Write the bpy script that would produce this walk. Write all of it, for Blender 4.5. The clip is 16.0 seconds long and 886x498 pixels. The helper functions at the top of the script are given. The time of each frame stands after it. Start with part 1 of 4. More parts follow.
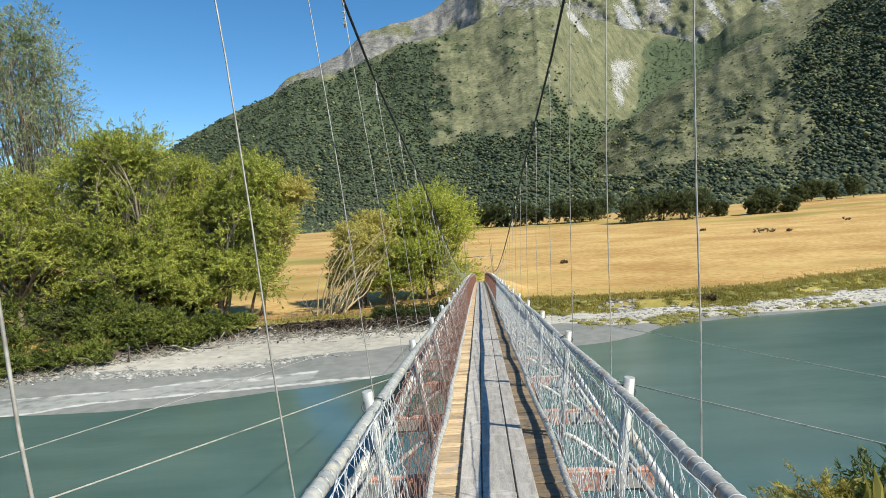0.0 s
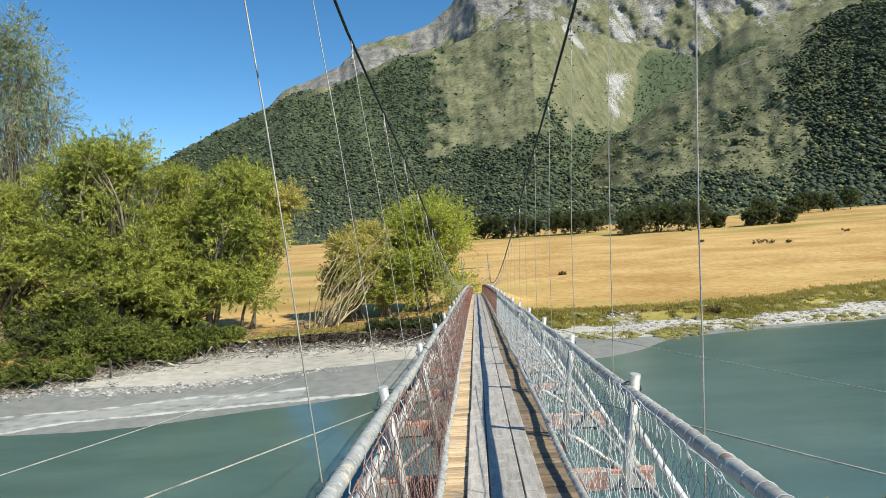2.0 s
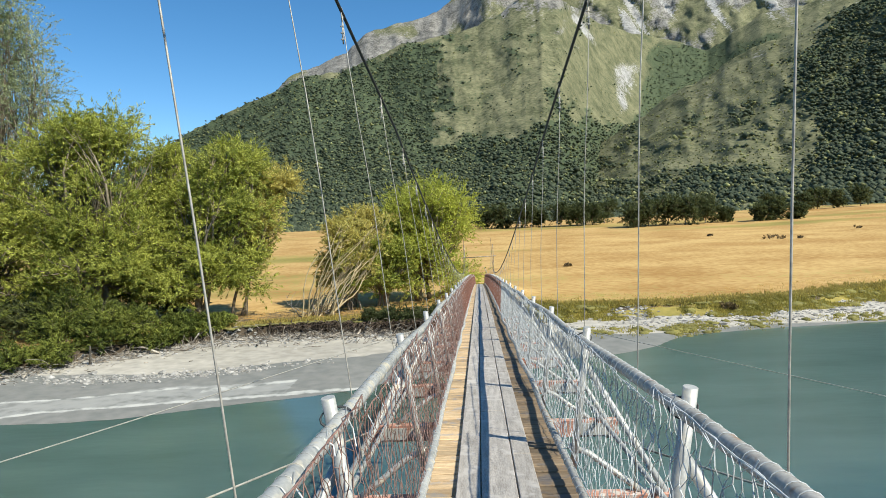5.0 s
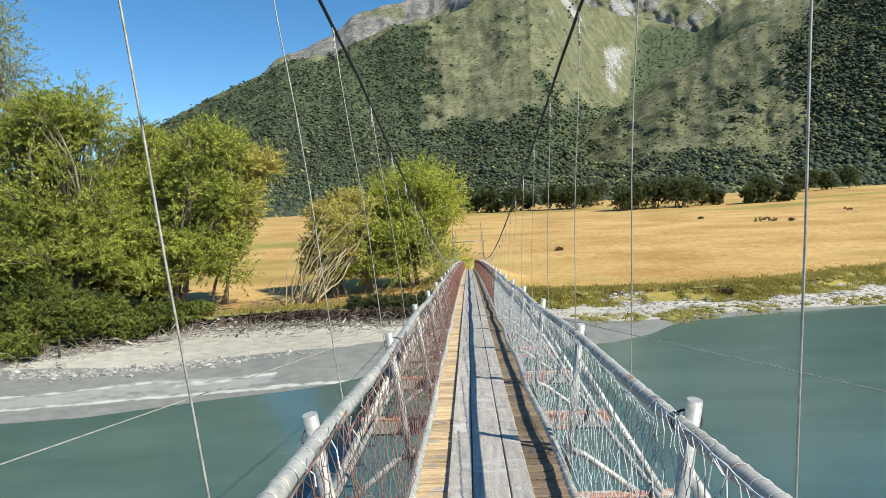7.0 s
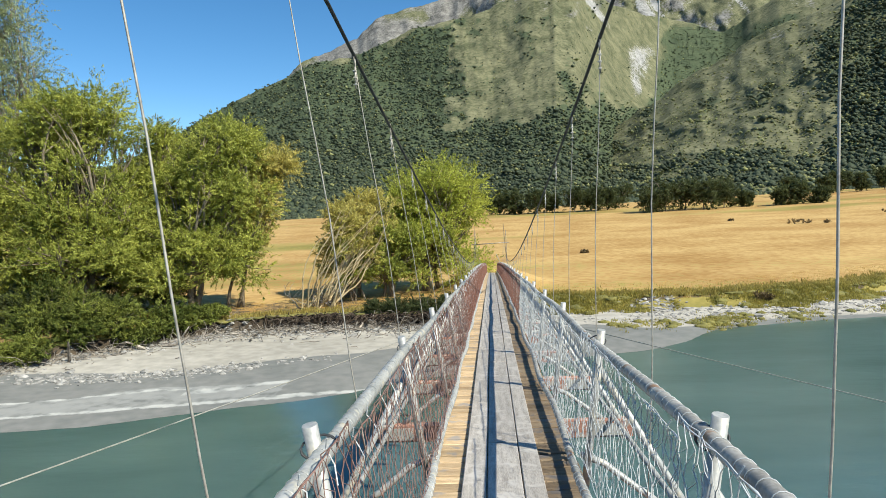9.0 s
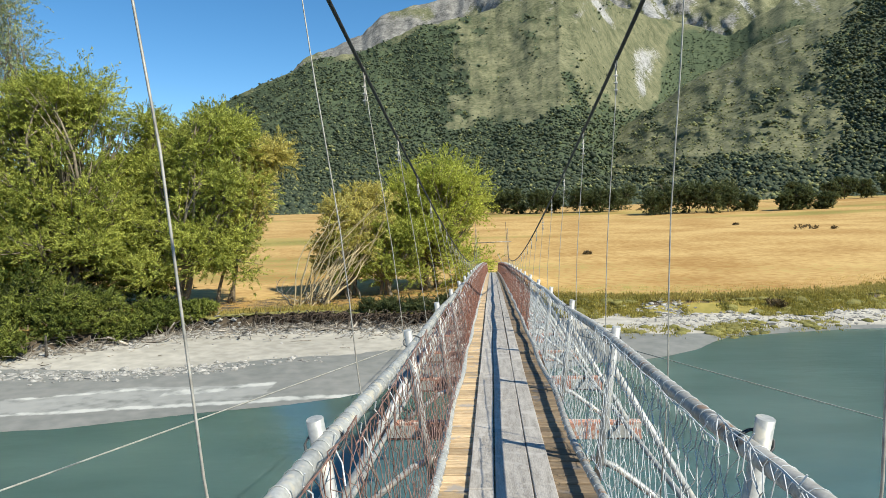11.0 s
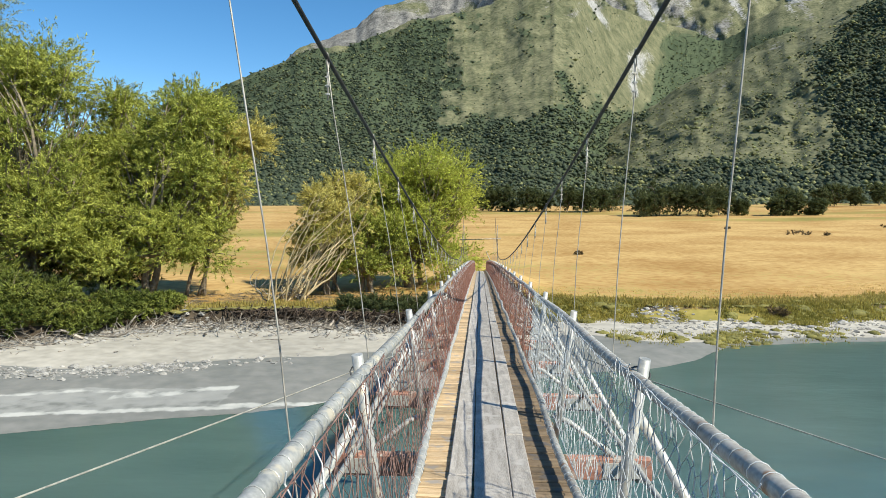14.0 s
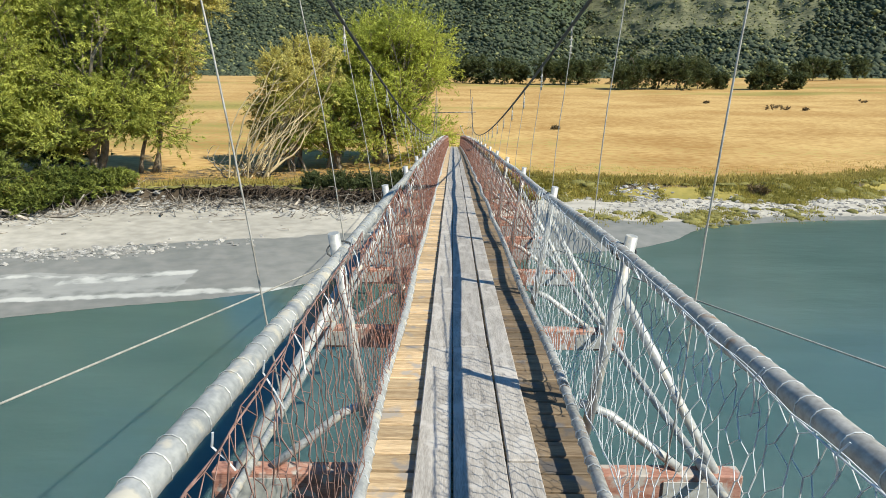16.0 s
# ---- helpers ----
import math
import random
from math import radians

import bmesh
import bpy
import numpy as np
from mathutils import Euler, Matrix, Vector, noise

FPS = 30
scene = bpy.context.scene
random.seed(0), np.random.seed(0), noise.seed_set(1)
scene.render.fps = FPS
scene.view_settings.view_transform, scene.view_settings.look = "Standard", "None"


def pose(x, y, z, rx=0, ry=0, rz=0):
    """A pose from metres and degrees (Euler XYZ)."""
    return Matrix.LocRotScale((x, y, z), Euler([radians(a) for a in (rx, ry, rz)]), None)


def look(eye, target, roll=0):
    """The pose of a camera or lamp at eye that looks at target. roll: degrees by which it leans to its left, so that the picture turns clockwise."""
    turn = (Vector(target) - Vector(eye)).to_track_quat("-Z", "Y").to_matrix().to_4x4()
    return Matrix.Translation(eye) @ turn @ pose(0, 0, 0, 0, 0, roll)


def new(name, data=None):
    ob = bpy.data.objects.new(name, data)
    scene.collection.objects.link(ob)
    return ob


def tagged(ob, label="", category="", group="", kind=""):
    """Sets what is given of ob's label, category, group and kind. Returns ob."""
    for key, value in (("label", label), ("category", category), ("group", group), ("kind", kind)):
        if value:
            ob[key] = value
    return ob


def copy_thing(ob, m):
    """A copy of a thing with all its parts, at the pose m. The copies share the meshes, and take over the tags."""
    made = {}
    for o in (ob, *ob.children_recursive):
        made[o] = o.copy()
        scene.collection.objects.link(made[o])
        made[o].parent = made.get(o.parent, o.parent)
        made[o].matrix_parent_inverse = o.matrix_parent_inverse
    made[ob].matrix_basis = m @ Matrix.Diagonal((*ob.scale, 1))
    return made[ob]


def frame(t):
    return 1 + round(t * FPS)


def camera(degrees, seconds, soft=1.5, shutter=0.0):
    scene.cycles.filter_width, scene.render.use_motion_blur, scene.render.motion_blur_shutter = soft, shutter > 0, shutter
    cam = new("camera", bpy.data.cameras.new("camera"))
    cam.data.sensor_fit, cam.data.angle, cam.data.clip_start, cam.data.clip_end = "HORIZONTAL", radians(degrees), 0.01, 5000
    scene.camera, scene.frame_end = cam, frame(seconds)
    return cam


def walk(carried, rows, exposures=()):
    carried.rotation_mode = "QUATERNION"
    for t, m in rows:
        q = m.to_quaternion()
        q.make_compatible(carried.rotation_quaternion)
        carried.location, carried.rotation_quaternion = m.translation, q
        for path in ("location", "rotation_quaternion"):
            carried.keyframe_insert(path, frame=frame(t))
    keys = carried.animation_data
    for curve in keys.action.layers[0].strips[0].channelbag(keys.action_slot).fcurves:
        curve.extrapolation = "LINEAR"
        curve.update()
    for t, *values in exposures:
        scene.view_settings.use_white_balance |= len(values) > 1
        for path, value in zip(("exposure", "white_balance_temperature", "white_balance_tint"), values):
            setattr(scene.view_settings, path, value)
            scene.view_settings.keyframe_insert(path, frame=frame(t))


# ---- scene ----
cam = camera(70.2, 16.0, soft=0.8)
PATH = [
    (0, (-0.054, 1.201, 12.144), (-0.165, 3.195, 12.040), -3.8),
    (0.5, (-0.077, 1.704, 12.092), (-0.191, 3.697, 11.989), -3.9),
    (1, (-0.097, 2.231, 12.033), (-0.201, 4.225, 11.932), -3.7),
    (1.5, (-0.151, 2.758, 11.968), (-0.251, 4.754, 11.883), -3.8),
    (2, (-0.139, 3.296, 11.927), (-0.236, 5.292, 11.860), -3.8),
    (2.5, (-0.130, 3.866, 11.884), (-0.239, 5.862, 11.841), -3.5),
    (3, (-0.108, 4.423, 11.855), (-0.227, 6.419, 11.822), -2.9),
    (3.5, (-0.030, 4.975, 11.790), (-0.160, 6.970, 11.758), -2.5),
    (4, (-0.078, 5.485, 11.750), (-0.209, 7.479, 11.695), -2.2),
    (4.2, (-0.078, 5.71, 11.708), (-0.206, 7.704, 11.646), -2.2),
    (6.3, (-0.101, 8.139, 11.502), (-0.184, 10.132, 11.354), -3.1),
    (6.5, (-0.099, 8.400, 11.519), (-0.178, 10.393, 11.372), -2.8),
    (7, (-0.089, 9.019, 11.469), (-0.168, 11.012, 11.318), -2.9),
    (7.5, (-0.012, 9.650, 11.406), (-0.097, 11.642, 11.251), -2.8),
    (8, (-0.083, 10.224, 11.376), (-0.183, 12.216, 11.223), -2.7),
    (8.5, (-0.034, 10.821, 11.329), (-0.162, 12.812, 11.186), -2.9),
    (8.7, (-0.036, 11.048, 11.314), (-0.180, 13.038, 11.174), -3.1),
    (10.8, (-0.103, 13.611, 11.056), (-0.266, 15.599, 10.909), -2.0),
    (11, (-0.119, 13.822, 11.046), (-0.271, 15.810, 10.901), -1.7),
    (11.5, (-0.062, 14.364, 10.994), (-0.193, 16.354, 10.849), -1.0),
    (12, (-0.107, 14.934, 10.967), (-0.241, 16.924, 10.823), 0.0),
    (12.5, (-0.065, 15.499, 10.926), (-0.211, 17.489, 10.787), 0.6),
    (13, (-0.081, 16.074, 10.881), (-0.236, 18.063, 10.744), 0.9),
    (13.5, (-0.075, 16.629, 10.844), (-0.213, 18.620, 10.704), 0.6),
    (14, (-0.097, 17.243, 10.785), (-0.213, 19.233, 10.627), 0.0),
    (14.5, (-0.090, 17.859, 10.763), (-0.177, 19.846, 10.557), -0.4),
    (15, (-0.114, 18.507, 10.727), (-0.169, 20.484, 10.430), -0.3),
    (15.5, (-0.116, 19.077, 10.665), (-0.146, 21.028, 10.23), 0.0),
    (16, (-0.144, 19.66, 10.585), (-0.171, 21.583, 10.04), 0.45),
]
walk(cam, [(t, look(eye, target, roll)) for t, eye, target, roll in PATH])

# ---- light ----
SUN_AZ, SUN_EL = 125.0, 44.5   # azimuth clockwise from +y, elevation
world = bpy.data.worlds.new("sky")
scene.world = world
world.use_nodes = True
wn = world.node_tree
sky = wn.nodes.new("ShaderNodeTexSky")
sky.sky_type = "NISHITA"
sky.sun_disc = False
sky.sun_elevation, sky.sun_rotation = radians(SUN_EL), radians(SUN_AZ)
sky.altitude, sky.air_density, sky.dust_density, sky.ozone_density = 2200, 1.0, 0.0, 1.8
bg = wn.nodes["Background"]
bg.inputs["Strength"].default_value = 0.122
deep = wn.nodes.new("ShaderNodeHueSaturation")   # clear dry mountain air
deep.inputs["Hue"].default_value, deep.inputs["Saturation"].default_value = 0.494, 1.28
wn.links.new(sky.outputs[0], deep.inputs["Color"])
wn.links.new(deep.outputs[0], bg.inputs["Color"])
sun_data = bpy.data.lights.new("sun", "SUN")
sun_data.energy, sun_data.angle, sun_data.color = 5.0, radians(0.5), (1.0, 0.945, 0.79)
sun = new("sun", sun_data)
a, e = radians(SUN_AZ), radians(SUN_EL)
sun.matrix_world = look((40 * math.sin(a) * math.cos(e), 40 * math.cos(a) * math.cos(e), 40 * math.sin(e) + 10), (0, 0, 10))
scene.view_settings.exposure = 0.37

# ---- materials ----


def mat(name, dark, light, rough=0.7, scale=4.0, metal=0.0, bump=0.0, fine=40.0, stretch=(1, 1, 1), third=None, third_at=0.62, island=0.0):
    """A surface with colour varied at two scales, optional stains of a third colour, grain relief."""
    m = bpy.data.materials.new(name)
    m.use_nodes = True
    nt = m.node_tree
    n, link = nt.nodes, nt.links.new
    b = n["Principled BSDF"]
    co = n.new("ShaderNodeNewGeometry")
    mp = n.new("ShaderNodeMapping")
    mp.inputs["Scale"].default_value = stretch
    link(co.outputs["Position"], mp.inputs["Vector"])
    big = n.new("ShaderNodeTexNoise")
    big.inputs["Scale"].default_value, big.inputs["Detail"].default_value = scale, 4
    sm = n.new("ShaderNodeTexNoise")
    sm.inputs["Scale"].default_value, sm.inputs["Detail"].default_value = fine, 3
    link(mp.outputs[0], big.inputs["Vector"]), link(mp.outputs[0], sm.inputs["Vector"])
    mix = n.new("ShaderNodeMath")
    mix.operation = "MULTIPLY_ADD"
    mix.inputs[1].default_value = 0.45
    link(sm.outputs[0], mix.inputs[0])
    half = n.new("ShaderNodeMath")
    half.operation = "MULTIPLY"
    half.inputs[1].default_value = 0.55
    link(big.outputs[0], half.inputs[0])
    link(half.outputs[0], mix.inputs[2])
    ramp = n.new("ShaderNodeValToRGB")
    el = ramp.color_ramp.elements
    el[0].position, el[0].color = 0.36, (*dark, 1)
    el[1].position, el[1].color = 0.62, (*light, 1)
    link(mix.outputs[0], ramp.inputs[0])
    out = ramp.outputs[0]
    if third:
        st = n.new("ShaderNodeTexNoise")
        st.inputs["Scale"].default_value, st.inputs["Detail"].default_value = scale * 2.3, 6
        link(co.outputs["Position"], st.inputs["Vector"])
        mr = n.new("ShaderNodeMapRange")
        mr.inputs[1].default_value, mr.inputs[2].default_value = third_at - 0.04, third_at + 0.05
        link(st.outputs[0], mr.inputs[0])
        mx = n.new("ShaderNodeMix")
        mx.data_type = "RGBA"
        link(mr.outputs[0], mx.inputs[0]), link(out, mx.inputs[6])
        mx.inputs[7].default_value = (*third, 1)
        out = mx.outputs[2]
    if island:
        hv = n.new("ShaderNodeHueSaturation")
        rnd = n.new("ShaderNodeObjectInfo").outputs["Random"] if island < 0 else co.outputs["Random Per Island"]
        mr2 = n.new("ShaderNodeMapRange")
        mr2.inputs[3].default_value, mr2.inputs[4].default_value = 1 - abs(island), 1 + abs(island)
        link(rnd, mr2.inputs[0]), link(mr2.outputs[0], hv.inputs["Value"]), link(out, hv.inputs["Color"])
        out = hv.outputs[0]
    link(out, b.inputs["Base Color"])
    b.inputs["Roughness"].default_value, b.inputs["Metallic"].default_value = rough, metal
    if bump:
        bp = n.new("ShaderNodeBump")
        bp.inputs["Strength"].default_value, bp.inputs["Distance"].default_value = 0.6, bump
        link(mix.outputs[0], bp.inputs["Height"]), link(bp.outputs[0], b.inputs["Normal"])
    return m


def weather_and_shade(m, at, to, grey):
    """Grey weathering and painted shade, darkening the timber towards one end of the slats."""
    n, link = m.node_tree.nodes, m.node_tree.links.new
    b = n["Principled BSDF"]
    old = b.inputs["Base Color"].links[0].from_socket
    g = n.new("ShaderNodeNewGeometry")
    sep = n.new("ShaderNodeSeparateXYZ")
    nz = n.new("ShaderNodeTexNoise")
    nz.inputs["Scale"].default_value = 7
    add = n.new("ShaderNodeMath")
    add.operation = "MULTIPLY_ADD"
    add.inputs[1].default_value = 0.3
    mr = n.new("ShaderNodeMapRange")
    mr.inputs[1].default_value, mr.inputs[2].default_value = at, to
    mx = n.new("ShaderNodeMix")
    mx.data_type = "RGBA"
    mx.blend_type = "MULTIPLY"
    mx.inputs[7].default_value = (*grey, 1)
    link(g.outputs["Position"], sep.inputs[0]), link(g.outputs["Position"], nz.inputs["Vector"])
    link(nz.outputs[0], add.inputs[0]), link(sep.outputs[0], add.inputs[2]), link(add.outputs[0], mr.inputs[0])
    link(mr.outputs[0], mx.inputs[0]), link(old, mx.inputs[6]), link(mx.outputs[2], b.inputs["Base Color"])


GALV = mat("galvanised_pipe", (0.31, 0.325, 0.32), (0.54, 0.545, 0.52), 0.5, 6, 0.25, 0.001, 60, third=(0.62, 0.58, 0.48), third_at=0.6)
WORN = mat("worn_painted_pipe", (0.25, 0.245, 0.225), (0.46, 0.45, 0.42), 0.6, 5, 0.1, 0.001, 60, third=(0.30, 0.19, 0.12), third_at=0.63)
WIRE = mat("galvanised_wire", (0.44, 0.47, 0.48), (0.68, 0.71, 0.72), 0.6, 8, 0.2)
DULL = mat("weathered_wire", (0.14, 0.075, 0.056), (0.34, 0.21, 0.175), 0.7, 5)
RUST = mat("rusty_wire", (0.17, 0.075, 0.05), (0.34, 0.16, 0.115), 0.75, 5, 0.0)
ROPE = mat("hanger_strand", (0.30, 0.285, 0.25), (0.56, 0.54, 0.48), 0.55, 9, 0.3)
STEEL = mat("dark_cable_strand", (0.02, 0.025, 0.03), (0.06, 0.065, 0.07), 0.55, 12, 0.3, 0.001, 80)
BEAM = mat("red_painted_timber", (0.32, 0.135, 0.09), (0.55, 0.30, 0.225), 0.75, 5, 0, 0.002, 30, (1, 5, 5), third=(0.50, 0.45, 0.40), third_at=0.54, island=-0.15)
PLATE = mat("pale_tin_plate", (0.5, 0.5, 0.47), (0.68, 0.68, 0.64), 0.5, 9, 0.4)
BOARD = mat("weathered_board", (0.29, 0.265, 0.235), (0.52, 0.485, 0.44), 0.8, 3, 0, 0.002, 24, (9, 0.7, 9), third=(0.52, 0.49, 0.45), third_at=0.6, island=-0.10)
SLAT = mat("tan_slat", (0.36, 0.245, 0.135), (0.66, 0.50, 0.31), 0.8, 3, 0, 0.002, 24, (0.8, 8, 8), third=(0.36, 0.32, 0.28), third_at=0.6, island=-0.28)
# right slat ends: weathered grey, with shade of rail and netting painted in
weather_and_shade(SLAT, 0.20, 0.40, (0.38, 0.38, 0.40))
BARK = mat("willow_bark", (0.11, 0.09, 0.065), (0.32, 0.27, 0.19), 0.9, 3, 0, 0.01, 20)
PALEWOOD = mat("bare_branch", (0.46, 0.36, 0.20), (0.70, 0.58, 0.36), 0.8, 3)
DRIFT = mat("driftwood_roots", (0.05, 0.04, 0.03), (0.40, 0.36, 0.30), 0.9, 3, island=0.5)
# near-black root colour includes the shade under the bank edge
ROOTS = mat("dark_shaded_roots", (0.022, 0.016, 0.011), (0.11, 0.08, 0.055), 0.9, 3)
STONE = mat("river_stone", (0.17, 0.168, 0.155), (0.42, 0.405, 0.375), 0.8, 2, 0, 0.004, 20, island=0.3)


def leaf_mat(name, dark, light, island=0.35, trans=0.5):
    """Leaves that let part of the light through."""
    m = mat(name, dark, light, 0.6, 0.35, fine=2.5, island=island)
    n, link = m.node_tree.nodes, m.node_tree.links.new
    b = n["Principled BSDF"]
    b.inputs["Specular IOR Level"].default_value = 0.25
    tr = n.new("ShaderNodeBsdfTranslucent")
    link(b.inputs["Base Color"].links[0].from_socket, tr.inputs["Color"])
    mx = n.new("ShaderNodeMixShader")
    mx.inputs[0].default_value = trans
    link(b.outputs[0], mx.inputs[1]), link(tr.outputs[0], mx.inputs[2])
    link(mx.outputs[0], n["Material Output"].inputs["Surface"])
    return m


WILLOW = leaf_mat("willow_leaves", (0.19, 0.235, 0.04), (0.52, 0.54, 0.12), 0.45, 0.34)
WILLOW_Y = leaf_mat("yellowing_willow_leaves", (0.40, 0.37, 0.09), (0.68, 0.60, 0.20), 0.4, 0.4)
WILLOW_G = leaf_mat("fresh_willow_leaves", (0.30, 0.34, 0.055), (0.58, 0.61, 0.12), 0.4, 0.4)
SHRUB = leaf_mat("bank_shrub_leaves", (0.055, 0.082, 0.014), (0.22, 0.25, 0.048), 0.5, 0.22)
POPLAR = leaf_mat("poplar_leaves", (0.17, 0.23, 0.10), (0.46, 0.52, 0.30), 0.4, 0.4)
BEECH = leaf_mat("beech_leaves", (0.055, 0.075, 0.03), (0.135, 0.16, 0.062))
# far crowns: distance haze is put into the colour, paler and bluer
FOREST = leaf_mat("hazed_forest_leaves", (0.062, 0.086, 0.055), (0.130, 0.160, 0.098), 0.26, 0.42)
SCRUB = leaf_mat("hill_scrub_leaves", (0.17, 0.19, 0.078), (0.36, 0.37, 0.165), 0.35, 0.35)
TUSSOCK = leaf_mat("bank_grass", (0.30, 0.255, 0.065), (0.54, 0.44, 0.14), 0.3)
TUSSOCK_G = leaf_mat("green_bank_grass", (0.27, 0.25, 0.055), (0.50, 0.43, 0.12), 0.35)
DRYBUSH = leaf_mat("dry_bush_leaves", (0.10, 0.075, 0.04), (0.26, 0.19, 0.09), 0.3, 0.2)
DRYGRASS = leaf_mat("dry_field_grass", (0.52, 0.37, 0.12), (0.74, 0.55, 0.22), 0.15)

# water: milky glacial river
WATER = bpy.data.materials.new("river_water")
WATER.use_nodes = True
_n, _l = WATER.node_tree.nodes, WATER.node_tree.links.new
_b = _n["Principled BSDF"]
_b.inputs["Roughness"].default_value, _b.inputs["IOR"].default_value = 0.12, 1.33
_b.inputs["Subsurface Weight"].default_value, _b.inputs["Subsurface Scale"].default_value = 0.85, 1.2
_b.inputs["Subsurface Radius"].default_value = (0.7, 1.0, 1.0)
_g = _n.new("ShaderNodeNewGeometry")
_m = _n.new("ShaderNodeMapping")
_m.inputs["Scale"].default_value = (0.25, 0.7, 1)
_t = _n.new("ShaderNodeTexNoise")
_t.inputs["Scale"].default_value, _t.inputs["Detail"].default_value = 0.35, 5
_r = _n.new("ShaderNodeValToRGB")
_r.color_ramp.elements[0].position, _r.color_ramp.elements[0].color = 0.35, (0.066, 0.121, 0.116, 1)
_r.color_ramp.elements[1].position, _r.color_ramp.elements[1].color = 0.65, (0.091, 0.154, 0.146, 1)
_w = _n.new("ShaderNodeTexNoise")
_w.inputs["Scale"].default_value, _w.inputs["Detail"].default_value = 2.2, 5
_p = _n.new("ShaderNodeBump")
_p.inputs["Strength"].default_value, _p.inputs["Distance"].default_value = 0.35, 0.06
_l(_g.outputs["Position"], _m.inputs["Vector"]), _l(_m.outputs[0], _t.inputs["Vector"]), _l(_t.outputs[0], _r.inputs[0])
_l(_r.outputs[0], _b.inputs["Base Color"]), _l(_m.outputs[0], _w.inputs["Vector"]), _l(_w.outputs[0], _p.inputs["Height"]), _l(_p.outputs[0], _b.inputs["Normal"])


def cover_mat(name, cols, scale, fine, bump=0.0, rough=0.9, stretch=(1, 1, 1)):
    """Ground of several covers; each cover's share is a point attribute of the mesh."""
    m = bpy.data.materials.new(name)
    m.use_nodes = True
    n, link = m.node_tree.nodes, m.node_tree.links.new
    b = n["Principled BSDF"]
    g = n.new("ShaderNodeNewGeometry")
    mp = n.new("ShaderNodeMapping")
    mp.inputs["Scale"].default_value = stretch
    link(g.outputs["Position"], mp.inputs["Vector"])
    tex = []
    for s in (scale, fine):
        t = n.new("ShaderNodeTexNoise")
        t.inputs["Scale"].default_value, t.inputs["Detail"].default_value = s, 5
        link(mp.outputs[0], t.inputs["Vector"])
        tex.append(t)
    av = n.new("ShaderNodeMix")
    av.data_type = "FLOAT"
    av.inputs[0].default_value = 0.5
    link(tex[0].outputs[0], av.inputs[2]), link(tex[1].outputs[0], av.inputs[3])
    last = None
    for key, dark, light in cols:
        ramp = n.new("ShaderNodeValToRGB")
        ramp.color_ramp.elements[0].position, ramp.color_ramp.elements[0].color = 0.38, (*dark, 1)
        ramp.color_ramp.elements[1].position, ramp.color_ramp.elements[1].color = 0.62, (*light, 1)
        link(av.outputs[0], ramp.inputs[0])
        if last is None:
            last = ramp.outputs[0]
            continue
        at = n.new("ShaderNodeAttribute")
        at.attribute_name = key
        sharp = n.new("ShaderNodeMath")
        sharp.operation = "MULTIPLY_ADD"
        sharp.inputs[1].default_value = 0.9
        link(tex[1].outputs[0], sharp.inputs[0])
        link(at.outputs["Fac"], sharp.inputs[2])
        mr = n.new("ShaderNodeMapRange")
        mr.inputs[1].default_value, mr.inputs[2].default_value = 0.85, 1.05
        link(sharp.outputs[0], mr.inputs[0])
        mx = n.new("ShaderNodeMix")
        mx.data_type = "RGBA"
        link(mr.outputs[0], mx.inputs[0]), link(last, mx.inputs[6]), link(ramp.outputs[0], mx.inputs[7])
        last = mx.outputs[2]
    link(last, b.inputs["Base Color"])
    b.inputs["Roughness"].default_value = rough
    b.inputs["Specular IOR Level"].default_value = 0.2
    if bump:
        bp = n.new("ShaderNodeBump")
        bp.inputs["Strength"].default_value, bp.inputs["Distance"].default_value = 0.8, bump
        link(av.outputs[0], bp.inputs["Height"]), link(bp.outputs[0], b.inputs["Normal"])
    return m


# the darkest cover is bare soil and also painted shade
GROUND = cover_mat("river_flat", [("grass", (0.37, 0.21, 0.066), (0.61, 0.42, 0.17)), ("green", (0.21, 0.19, 0.05), (0.38, 0.31, 0.09)), ("soil_shade", (0.04, 0.031, 0.022), (0.125, 0.098, 0.068)),
                                  ("sand", (0.35, 0.33, 0.285), (0.54, 0.51, 0.445)), ("wet", (0.17, 0.18, 0.17), (0.25, 0.25, 0.235)), ("pale", (0.255, 0.262, 0.25), (0.335, 0.338, 0.32)), ("silt", (0.37, 0.38, 0.36), (0.54, 0.54, 0.505))], 0.075, 1.3, 0.03, stretch=(0.8, 1, 1))
# hill grass is tinted bluer to imitate the haze of distance
HILL = cover_mat("mountainside", [("grass", (0.080, 0.090, 0.046), (0.218, 0.214, 0.122)), ("forest", (0.05, 0.071, 0.038), (0.09, 0.115, 0.06)),
                                  ("rock", (0.085, 0.084, 0.079), (0.31, 0.30, 0.275)), ("scree", (0.20, 0.20, 0.19), (0.46, 0.455, 0.44))], 0.03, 0.17, 3.0)

# ---- mesh helpers ----


def part(name, bm, material, parent=None, label=""):
    me = bpy.data.meshes.new(name)
    bm.to_mesh(me)
    bm.free()
    me.materials.append(material)
    ob = new(name, me)
    if parent:
        ob.parent = parent
    return tagged(ob, label)


